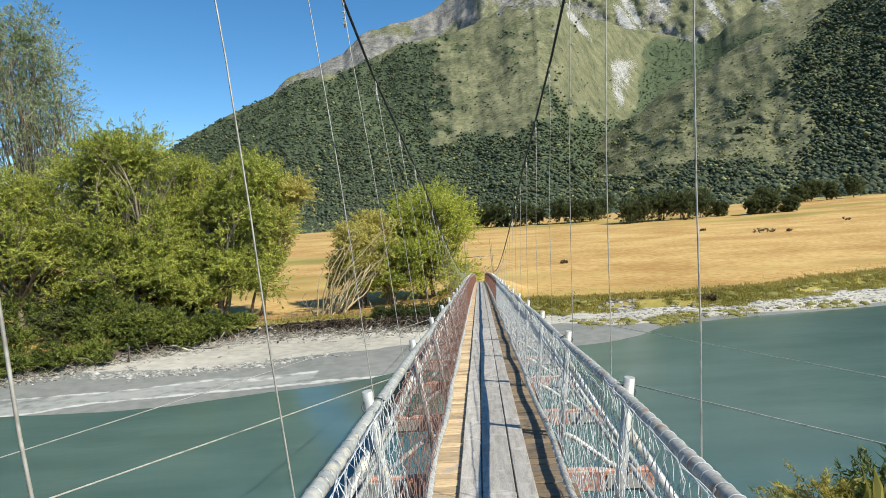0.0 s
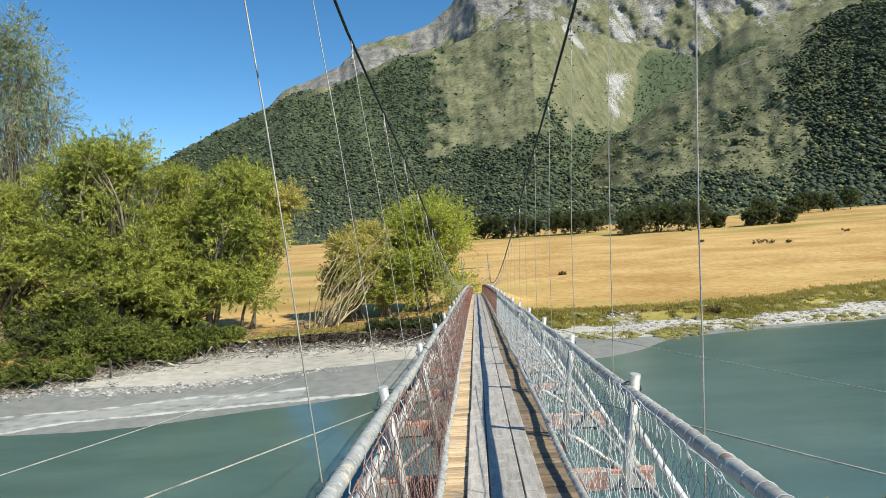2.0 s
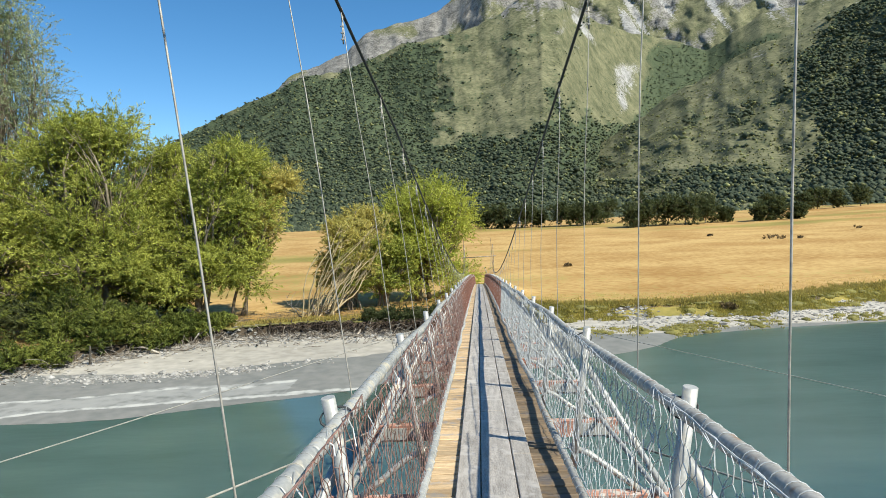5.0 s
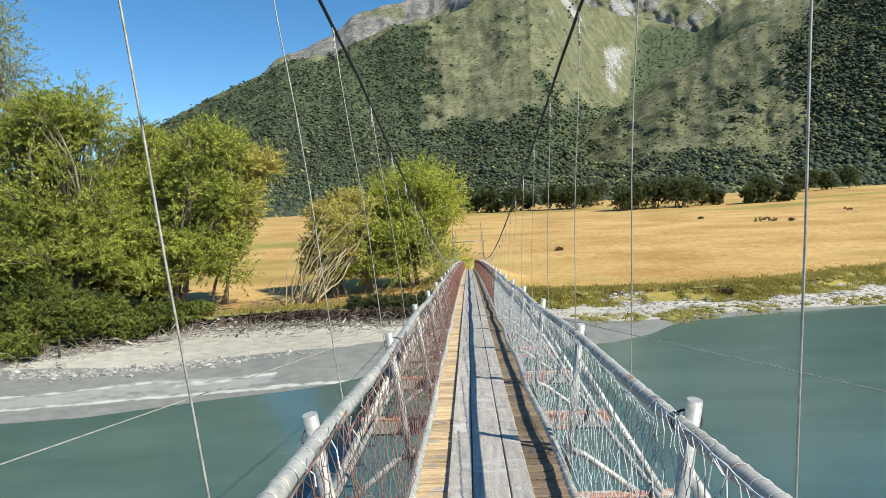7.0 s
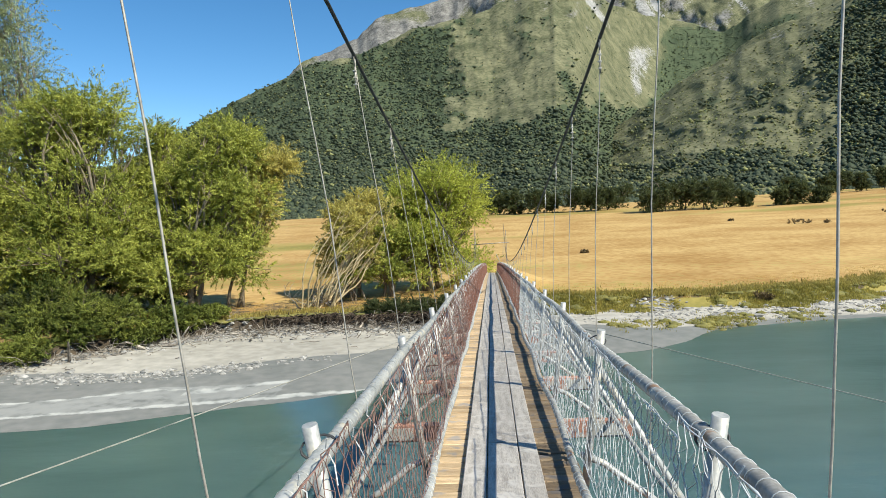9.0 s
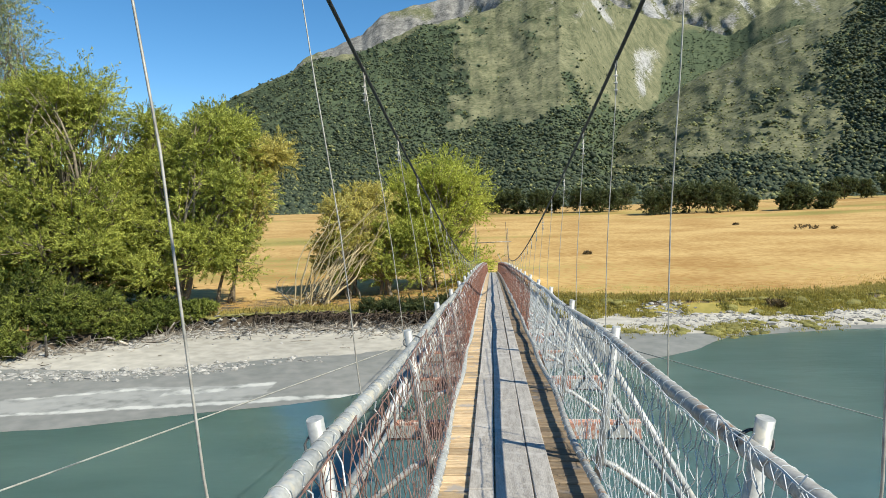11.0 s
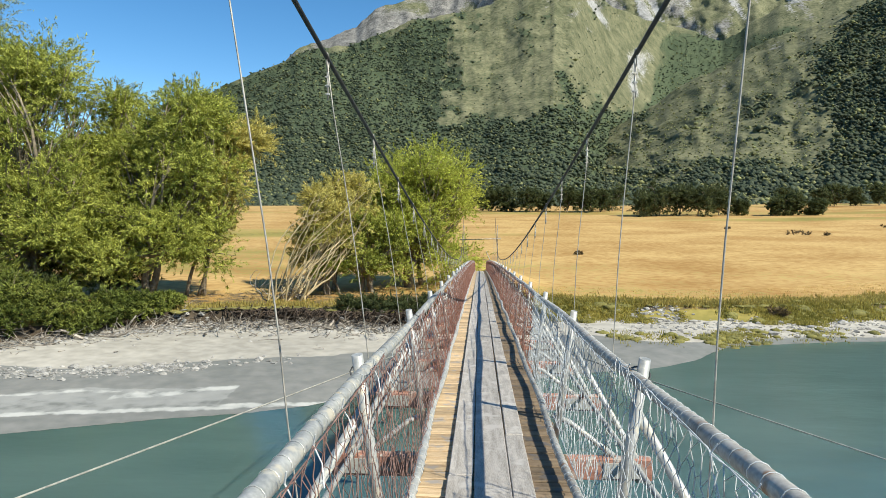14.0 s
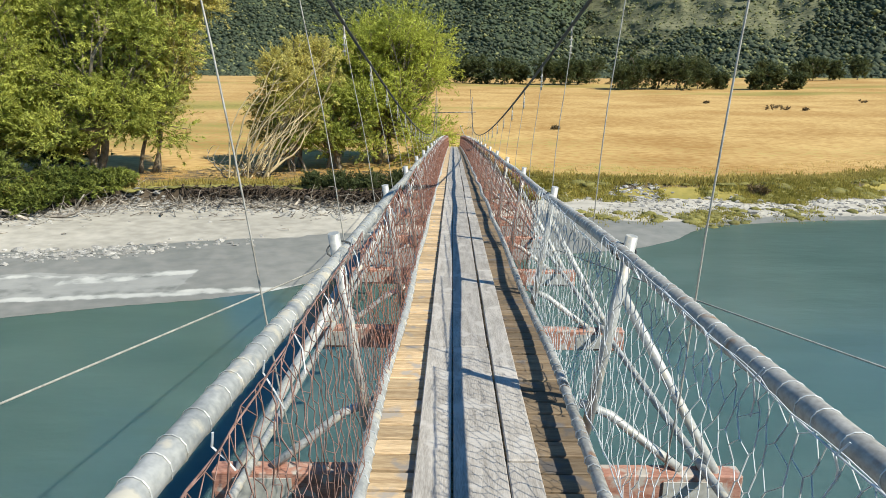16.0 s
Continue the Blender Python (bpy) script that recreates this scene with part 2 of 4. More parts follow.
def arrays(name, verts, faces, material, parent=None, smooth=False):
    """A mesh from numpy arrays; faces of one size."""
    me = bpy.data.meshes.new(name)
    verts, faces = np.asarray(verts, np.float32), np.asarray(faces, np.int32)
    k = faces.shape[1]
    me.vertices.add(len(verts)), me.loops.add(faces.size), me.polygons.add(len(faces))
    me.vertices.foreach_set("co", verts.ravel())
    me.loops.foreach_set("vertex_index", faces.ravel())
    me.polygons.foreach_set("loop_start", np.arange(0, faces.size, k, dtype=np.int32))
    me.polygons.foreach_set("use_smooth", np.full(len(faces), smooth))
    me.update(calc_edges=True)
    me.materials.append(material)
    ob = new(name, me)
    if parent:
        ob.parent = parent
    return ob


def tube(bm, pts, radii, sides=8, caps=True):
    """A tapered tube through points, added to bm."""
    pts = [Vector(p) for p in pts]
    if not hasattr(radii, "__len__"):
        radii = [radii] * len(pts)
    radii = [float(r) for r in radii]
    rings = []
    side = None
    for i, p in enumerate(pts):
        d = (pts[min(i + 1, len(pts) - 1)] - pts[max(i - 1, 0)]).normalized()
        if side is None:
            side = d.cross(Vector((0, 0, 1)) if abs(d.z) < 0.9 else Vector((1, 0, 0))).normalized()
        side = (side - d * side.dot(d)).normalized()
        up = d.cross(side)
        rings.append([bm.verts.new(p + radii[i] * (math.cos(t) * side + math.sin(t) * up)) for t in (2 * math.pi * j / sides for j in range(sides))])
    for r0, r1 in zip(rings, rings[1:]):
        for j in range(sides):
            f = bm.faces.new((r0[j], r0[(j + 1) % sides], r1[(j + 1) % sides], r1[j]))
            f.smooth = sides > 4
    if caps:
        bm.faces.new(rings[0][::-1]), bm.faces.new(rings[-1])
    return bm


def box(bm, x0, x1, y0, y1, z0, z1, bevel=0.0, wobble=0.0):
    r = bmesh.ops.create_cube(bm, size=1)
    for v in r["verts"]:
        v.co = Vector(((x0 + x1) / 2 + v.co.x * (x1 - x0), (y0 + y1) / 2 + v.co.y * (y1 - y0), (z0 + z1) / 2 + v.co.z * (z1 - z0)))
        if wobble:
            v.co += Vector([random.uniform(-wobble, wobble) for _ in range(3)])
    if bevel:
        es = list({e for v in r["verts"] for e in v.link_edges})
        bmesh.ops.bevel(bm, geom=es, offset=bevel, segments=1, affect="EDGES")
    return bm


def pipe_part(name, pts, r, material, parent, label="", sides=10):
    return part(name, tube(bmesh.new(), pts, r, sides), material, parent, label)


def empty(name, at=(0, 0, 0)):
    ob = new(name)
    ob.location = at
    ob.empty_display_size = 0.2
    return ob


# ---- plan of the bridge ----
BAY, FIRST, LAST = 2.25, -3, 35
X_RAIL, X_FOOT, X_KICK, X_BEAM = 0.640, 0.555, 0.50, 1.36
X_CABLE, X_HANG = {-1: 1.36, 1: 1.15}, {-1: 0.93, 1: 0.965}
Y_END = BAY * LAST + 0.6


def rail_z(y):
    """Height of the handrail pipe: the bridge falls gently to the far bank."""
    return 11.16 - 0.077 * (y - 4.5) - (0.00028 * (y - 24.75) ** 2 if y > 24.75 else 0)


def deck_z(y):
    return rail_z(y) - 0.89


def cable_z(y):
    return 6.95 + 0.02174 * abs(y - 60) ** 1.5


def cable_x(s, y):
    """Distance of a main cable from the middle line: it spreads towards both towers."""
    return X_CABLE[s] * (1 + (0.25 * (y - 60) / 20 if y > 60 else 0)) + spread(s, y)


def spread(s, y):
    return (0.15 if s < 0 else 0.08) * min(max((17 - y) / 6, 0), 1)


def slope(y):
    return math.degrees(math.atan((rail_z(y + 0.5) - rail_z(y - 0.5))))


# ---- ground: near bank, river bed, far bank and the flat up to the hills ----
SHORE = ((-400, -60, -35, -27, -22.7, -15.6, -12, -9, -7.5, -3, 3, 8, 10.4, 12.5, 14.5, 16.2, 18.2, 23, 28, 37, 60, 120, 400), (30, 41, 43.5, 43.4, 44, 46.6, 47.6, 49, 50.2, 52.5, 54.5, 56.6, 57.2, 58.2, 59.7, 61.8, 63.8, 65, 66, 67, 71, 84, 110))
BANK = ((-400, -60, -45, -39, -35, -30, -24, -19, -14, -8, 0, 8, 18, 30, 43, 60, 120, 400), (40, 48, 51, 53.5, 57.5, 62.5, 66, 67.3, 67.3, 67, 69, 70, 68.7, 70.5, 75.5, 80, 94, 122))
NEAR = ((-400, -20, -5, 3, 8, 12, 16, 30, 400), (4, 5, 9, 15, 22, 23, 22, 22, 30))


def fbm(x, y, s, seed=0.0, octaves=4):
    """Fractal noise for arrays, about -1 to 1, with features about 5 / s wide."""
    x, y = np.broadcast_arrays(np.asarray(x, float), np.asarray(y, float))
    k, w = s * 0.21, seed * 7.31 + 0.5
    v = np.fromiter((noise.fractal((p, q, w), 0.9, 2.1, octaves) for p, q in zip((x * k).ravel(), (y * k).ravel())), float, x.size)
    return 1.25 * v.reshape(x.shape)


def ground_z(x, y):
    x, y = np.asarray(x, float), np.asarray(y, float)
    sh, bk, nr = np.interp(x, *SHORE), np.interp(x, *BANK), np.interp(x, *NEAR)
    bk = bk + 0.5 * fbm(x, y * 0, 0.9, 1) + 0.4 * fbm(x, y * 0, 2.6, 2)
    far = np.clip(y - 75, 0, 255)
    top = 1.75 + 0.003 * far + 0.00005 * far ** 2 + np.clip(x - 100, 0, 120) * 0.02 * np.clip(far / 200, 0, 1)
    top = top + 0.10 * fbm(x, y, 0.25, 3) + 0.05 * fbm(x, y, 1.1, 4)
    beach = 0.75 * np.clip((y - sh) / np.maximum(bk - sh, 0.5), 0, 1) ** 0.8 + 0.05 * fbm(x, y, 0.8, 5)
    z = np.where(y < sh, -0.09 * (sh - y), beach * np.clip((y - sh) / 1.0, 0, 1))
    t = np.clip((y - bk) / np.interp(x, (1, 6), (0.6, 3.2)), 0, 1)
    z = z + (top - z) * np.where(y > bk, t * t * (3 - 2 * t), 0)
    z = np.maximum(z, -1.5)
    # abutment mound under the far end
    d = np.hypot((x - 0) / 5.0, (y - 84.0) / 7.0)
    z = z + np.where(y > 70, 1.6 * np.exp(-d ** 4), 0)
    # near bank rises behind the start
    n = np.clip((nr - y) / 12.0, 0, 1)
    z = np.where(y < nr + 2, np.maximum(z, -0.4 + 0.2 * (nr + 2 - y)) + 7.0 * n ** 1.2, z)
    return z


def grid(name, xs, ys, zf, material):
    X, Y = np.meshgrid(xs, ys)
    Z = zf(X, Y)
    nx, ny = len(xs), len(ys)
    i = np.arange(nx * ny).reshape(ny, nx)
    faces = np.stack([i[:-1, :-1], i[:-1, 1:], i[1:, 1:], i[1:, :-1]], -1).reshape(-1, 4)
    return arrays(name, np.stack([X, Y, Z], -1).reshape(-1, 3), faces, material, smooth=True), X, Y, Z


def attribute(ob, key, values):
    at = ob.data.attributes.new(key, "FLOAT", "POINT")
    at.data.foreach_set("value", np.asarray(values, np.float32).ravel())


xs = np.concatenate([-np.geomspace(60, 2500, 26)[::-1], np.arange(-59, -40, 0.6), np.arange(-40, 0, 0.36), np.arange(0, 60, 0.6), np.geomspace(60, 2500, 30)])
ys = np.concatenate([-np.geomspace(15, 2000, 14)[::-1], np.arange(-14, 40, 1.0), np.arange(40, 58, 0.3), np.arange(58, 90, 0.45), np.geomspace(90, 420, 70), np.geomspace(440, 4000, 16)])
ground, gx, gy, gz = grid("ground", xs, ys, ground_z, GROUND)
tagged(ground, "dry golden river flat with grey sandy beach and cut bank", "ground", kind="structure")
g_sh, g_bk = np.interp(gx, *SHORE), np.interp(gx, *BANK)
attribute(ground, "sand", np.where((gy > g_sh - 30) & (gy < g_bk - np.where(gx < 0, 0.5, -0.5) + 0.4 * fbm(gx, gy, 1.2, 18)), 1.0, 0))
g_bn = g_bk + 0.5 * fbm(gx, gx * 0, 0.9, 1) + 0.4 * fbm(gx, gx * 0, 2.6, 2)
wet_w = np.interp(gx, (-30, -9, -4, 4, 8, 10, 14, 16.5, 18), (10.6, 9.4, 7.0, 9.0, 8.4, 7.0, 4.0, 1.4, 1.0)) + 0.5 * fbm(gx, gy, 0.5, 6)
attribute(ground, "wet", np.clip(0.5 + (wet_w - (gy - g_sh)) / 1.0, 0, 1) * (gy < g_bk) * (gy > 38))
# bank soil, plus shade painted under the willows and below the turf edge
attribute(ground, "soil_shade", np.where((gy > g_bn + np.where(gx < 0, -0.8, 1.9)) & (gy < g_bn + np.where(gx < 0, 0.75, 3.1)), np.where(gx < 0, 0.8, 0.5 + 0.35 * fbm(gx, gy, 1.3, 61)), 0) + np.where((gx < -4) & (gy > g_bk) & (gy < g_bk + 9 + 3 * fbm(gx, gy, 0.3, 8)), 0.5, 0) + np.where(gy < 30, 0.55, 0))
attribute(ground, "green", np.maximum(np.clip(1.0 - (gy - g_bk - 1) / 8.0, 0, 0.75), 0.32 + 0.5 * fbm(gx * 0.25, gy, 0.12, 14)) * (gy > g_bk))
# pale silt: a line left by falling water, a tongue running up from it, a second faint line
g_l = gy - np.interp(gx, (-60, -32, -28.9, -20.6, -14, -9, -7), (38.0, 44.3, 45.6, 46.9, 47.9, 49.2, 50.2)) + 0.25 * fbm(gx, gy, 0.6, 9)
line = np.exp(-(g_l / np.interp(gx, (-30, -20, -13, -7), (0.35, 0.4, 0.5, 0.35))) ** 2) * (gx < -6)
g_t = (gx + 20) / 6.4
tongue = np.exp(-((gy - 49.3 - 2.2 * g_t + 0.3 * fbm(gx, gy, 0.8, 19)) / (0.75 - 0.2 * g_t).clip(0.3, 1.4)) ** 2) * (g_t > 0) * (g_t < 1)
pale = (g_l > 0) * (gy < np.interp(gx, (-60, -27, -22, -17, -13.7), (44, 48.6, 50.1, 50.9, 51.8)) + 0.3 * fbm(gx, gy, 0.7, 20)) * (gx < -13.6)
faint = np.exp(-((gy - np.interp(gx, (-60, -27, -22, -17), (43.5, 48.5, 50.0, 50.4))) / 0.35) ** 2) * (gx < -19.5)
attribute(ground, "silt", np.clip(np.maximum.reduce([0.68 * line, 0.62 * tongue, 0.60 * faint]), 0, 0.72))
attribute(ground, "pale", 0.62 * pale + 0.10 * pale * fbm(gx * 0.3, gy, 1.5, 26))

water = grid("water", np.linspace(-600, 600, 40), np.linspace(-40, 140, 30), lambda X, Y: X * 0.0, WATER)[0]
tagged(water, "milky turquoise glacial river, gently rippled", "river", kind="structure")

# ---- mountains ----


def mountain(name, label, crest, near, far, power, seed, covers, rough=1.0, lo=-1.5, n=(320, 130), ribs=1.0, recess=((0, 1), (1, 1))):
    """A mountainside seen from the valley: crest as (bearing, elevation) in degrees, rising from distance near to far."""
    az = np.linspace(crest[0][0], crest[-1][0], n[0])
    E = np.interp(az, [c[0] for c in crest], [c[1] for c in crest])
    E = E + 0.22 * fbm(az, az * 0, 1.1, seed) + 0.12 * fbm(az, az * 0, 4.0, seed + 1)
    u = np.linspace(0, 1, n[1])
    A, U = np.meshgrid(az, u)
    el = lo + (E[None, :] - lo) * U
    D = (near + (far - near) * U ** power) * np.interp(A, *recess)
    spur = fbm(A + U * 3, U * 9, 0.6, seed + 2) * 75 + fbm(A + U * 9, U * 20, 1.8, seed + 3, 5) * 24 * ribs + fbm(A + U * 6, U * 14, 5.0, seed + 4, 4) * 11 * ribs ** 2 + fbm(A - U * 4, U * 25, 11.0, seed + 5, 4) * 4 * ribs ** 3
    D = D + rough * spur * np.sin(np.pi * np.clip(U, 0, 1)) ** 0.6 * (0.35 + 0.65 * U)
    X, Y, Z = D * np.sin(np.radians(A)), 8 + D * np.cos(np.radians(A)), 10 + D * np.tan(np.radians(el))
    # far side of the crest
    X, Y, Z = np.vstack([X, X[-1:] * 1.15]), np.vstack([Y, Y[-1:] * 1.15]), np.vstack([Z, Z[-1:] * 0.7])
    A, U = np.vstack([A, A[-1:]]), np.vstack([U, U[-1:]])
    nx, ny = n[0], n[1] + 1
    i = np.arange(nx * ny).reshape(ny, nx)
    faces = np.stack([i[:-1, :-1], i[:-1, 1:], i[1:, 1:], i[1:, :-1]], -1).reshape(-1, 4)
    ob = arrays(name, np.stack([X, Y, Z], -1).reshape(-1, 3), faces, HILL, smooth=True)
    elev = np.degrees(np.arctan2(Z - 10, np.hypot(X, Y - 8)))
    shares = covers(A, elev, U)
    for key in ("forest", "rock", "scree"):
        attribute(ob, key, shares[key])
    tagged(ob, label, "mountain", kind="structure")
    return X, Y, Z, A, elev, shares


def blotch(a, e, s, seed):
    return fbm(a, e * 1.3, s, seed, 4)


def cover_back(a, e, u):
    rock = np.clip(np.where(a < 5, 0.72, 0.34 + 0.05 * (e - 14)) + 0.6 * blotch(a, e, 1.6, 21), 0, 0.85)
    scree = 0.06 + 0.8 * fbm(a * 3 + e * 1.8, e * 0.6, 1.2, 22, 5) - 0.06 * np.abs(e - 16)
    forest = np.where(e < 13, 0.4 + 0.3 * blotch(a, e, 1.5, 23), 0)
    return {"forest": forest, "rock": rock * (e > 8.5), "scree": np.clip(scree * (a > 7) * (e > 12), 0, 1)}


def cover_main(a, e, u):
    edge = -2.4 + 0.10 * (e - 11) + 1.3 * blotch(a, e, 0.9, 31) + 0.8 * blotch(a, e, 4.0, 39)
    forest = np.where(a < edge, 0.78, 0.13 + 0.34 * blotch(a, e, 2.0, 32) + 0.26 * blotch(a, e, 6.0, 38))
    forest = np.where((a >= edge) & (a < edge + 1.8), 0.40 - 0.12 * (a - edge) + 0.5 * blotch(a, e, 5.0, 48), forest)
    ridge = np.interp(a, (-26, -21, -16, -11, -6.5, -5), (0.0, 0.3, 0.6, 0.7, 0.3, 0.0))
    crest = np.interp(a, (-24.4, -17.2, -14, -10.2, -6), (8.2, 11.8, 13.0, 13.5, 15.3))
    forest = np.where((e > crest - ridge * (1 + 0.4 * blotch(a, e, 1.5, 36))) & (a < edge), 0.54 + 0.5 * blotch(a, e, 2.5, 46), forest)
    forest = forest - np.where(a < edge, 0.25 * np.clip(blotch(a, e, 1.0, 37) - 0.25, 0, 1), 0)
    # forest along the foot, its upper edge climbing into the gully beside the scar
    foot = np.interp(a, (-5, -3, -0.5, 3, 6, 8, 10, 12, 14.5, 15.2, 18, 21, 40), (5.2, 5.4, 6.4, 5.9, 6.6, 7.4, 7.6, 8.0, 9.0, 12.4, 13.2, 12.2, 13.0))
    forest = np.maximum(forest, np.clip(0.75 - 0.45 * (e - foot - 1.4 * blotch(a, e, 1.0, 33) - 0.7 * blotch(a, e, 4.0, 47)).clip(0, 2), 0, 1))
    spur = np.exp(-((a - 7.6 - 0.5 * (9.5 - e)) / 0.7) ** 2) * (e > 7) * (e < 11)
    forest = np.maximum(forest, 0.75 * spur)
    scar = np.exp(-((a - 13.3 - 0.10 * (e - 10)) / (0.34 + 0.34 * (e - 7.9).clip(0, 4))) ** 2 - ((e - 10.3) / 2.3) ** 4) * (0.85 + 0.5 * fbm(a * 2.5 + e, e * 0.7, 3.0, 24, 4)) * (e > 7.8)
    rock = np.clip((e - 14.6) * 0.16 * (a > 3) + 0.42 * blotch(a, e, 3.0, 35) + 0.12 * (a > 9), 0, 0.7) * np.where((a > 3) | (e > 16.5), 1, 0.35)
    scree = np.maximum(0.70 * scar, np.where((a > 9) & (e > 13), 0.22 + 0.7 * fbm(a * 3 + e * 1.8, e * 0.6, 1.6, 25, 4), 0) * np.clip((e - 13) / 2, 0, 1))
    return {"forest": np.clip(forest * (1 - np.clip(1.6 * scar, 0, 1)), 0, 1), "rock": rock, "scree": np.clip(scree, 0, 1)}


def cover_right(a, e, u):
    dark = np.interp(e, (0, 2.7, 6.5, 9.6, 12.6, 15), (28.0, 28.2, 27.6, 26.3, 27.8, 29.0))
    forest = 0.15 + 0.4 * blotch(a, e, 2.2, 41) + 0.25 * blotch(a, e, 6.0, 44) + np.where(a > dark + 1.1 * blotch(a, e, 1.2, 42), 0.6, 0) + np.where(e < 2.8 + 0.8 * blotch(a, e, 1.0, 45), 0.4, 0)
    return {"forest": np.clip(forest, 0, 0.9), "rock": 0.05 + 0.4 * blotch(a, e, 2.0, 43) * (e > 7), "scree": 0 * a}


hills = [
    mountain("mountain_back", "bare grey rocky peaks with pale scree gullies", [(-34, 2), (-21, 8.4), (-17.6, 11.0), (-16.2, 12.7), (-13.2, 13.8), (-11.0, 14.7), (-9.0, 16.3), (-5.9, 17.0), (-2.8, 17.7), (-0.6, 19.2), (1.5, 22.5), (8, 23), (14, 22), (20, 22.5), (27, 21), (40, 17)], 1300, 2500, 0.8, 11, cover_back, 1.2, 2.0, (440, 160), 1.2),
    mountain("mountain_main", "steep mountainside, dark beech forest beside dry grass and a pale scar", [(-40, 2.0), (-30, 5.0), (-24.4, 8.2), (-21.1, 9.9), (-17.2, 11.8), (-14, 13.0), (-10.2, 13.5), (-6.0, 15.3), (-1.5, 15.9), (0.7, 16.6), (1.9, 17.0), (4.6, 18.3), (6.4, 19.0), (8.5, 17.8), (11.3, 15.8), (14.3, 14.8), (18, 13.6), (20, 12.6), (24, 14.6), (30, 15.5), (42, 15)], 430, 1250, 0.85, 13, cover_main, 0.7, ribs=0.6, n=(460, 170), recess=((8, 16), (1.0, 1.55))),
    mountain("mountain_right", "green scrubby spur with dark forest on its flank", [(3, -1.2), (8, 2.6), (11, 5.9), (13.9, 7.4), (16.3, 9.0), (19.8, 10.6), (23.4, 12.3), (27.5, 13.3), (28.5, 13.8), (31.7, 14.6), (45, 17), (60, 14)], 400, 1000, 0.85, 17, cover_right, 0.8, ribs=0.8),
]

# canopy of the hill forests: low-poly crowns, too many to count
ico = bmesh.new()
bmesh.ops.create_icosphere(ico, subdivisions=1, radius=1)
ICO_V = np.array([v.co for v in ico.verts])
ICO_F = np.array([[v.index for v in f.verts] for f in ico.faces])
ico.free()


CROWN_V = np.array([(1, 0, 0), (0, 1, 0), (-1, 0, 0), (0, -1, 0), (0, 0, 1), (0, 0, -1)], float)
CROWN_F = np.array([(0, 1, 4), (1, 2, 4), (2, 3, 4), (3, 0, 4), (1, 0, 5), (2, 1, 5), (3, 2, 5), (0, 3, 5)])


def canopy(name, label, pts, sizes, material, seed):
    rng = np.random.RandomState(seed)
    m = len(pts)
    s = sizes[:, None, None] * rng.uniform(0.7, 1.5, (m, 6, 1)) * np.array([1.1, 1.1, 0.8])
    th = rng.uniform(0, 6.28, m)[:, None]
    V = np.stack([CROWN_V[:, 0] * np.cos(th) - CROWN_V[:, 1] * np.sin(th), CROWN_V[:, 0] * np.sin(th) + CROWN_V[:, 1] * np.cos(th), CROWN_V[:, 2] + 0 * th], -1)
    F = CROWN_F[None] + (np.arange(m) * 6)[:, None, None]
    return tagged(arrays(name, (pts[:, None, :] + V * s).reshape(-1, 3), F.reshape(-1, 3), material, smooth=True), label, "forest", kind="stuff")


rng = np.random.RandomState(5)
for (X, Y, Z, A, el, sh), count, tag in ((hills[1], 70000, "main"), (hills[2], 48000, "right"), (hills[0], 5000, "back")):
    prob = np.clip((sh["forest"] - 0.28) * 2.2, 0.24 if tag == "right" else 0.14, 1)[:-1]
    near = 1 / np.hypot(X, Y)[:-1]
    w = (prob * (0.4 + 600 * near) * (A[:-1] > -27) * (A[:-1] < 38)).ravel()
    pick = rng.choice(len(w), count, p=w / w.sum())
    P = np.stack([X[:-1].ravel()[pick], Y[:-1].ravel()[pick], Z[:-1].ravel()[pick]], -1)
    P = P + rng.normal(0, 1, P.shape) * np.array([5.0, 5.0, 0.0])
    size = (1.2 + rng.gamma(2.0, 0.5, count)) * np.where(prob.ravel()[pick] > 0.3, 0.8, 0.45)
    scrubby = rng.uniform(0, 1, count) < np.where(sh["forest"][:-1].ravel()[pick] > 0.5, 0.16, 0.88 if tag == "right" else 0.35)
    P[:, 2] -= size * 0.12
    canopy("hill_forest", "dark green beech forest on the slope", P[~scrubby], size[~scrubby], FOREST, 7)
    canopy("hill_scrub", "olive scrub scattered on the slope", P[scrubby], size[scrubby] * 0.8, SCRUB, 8)

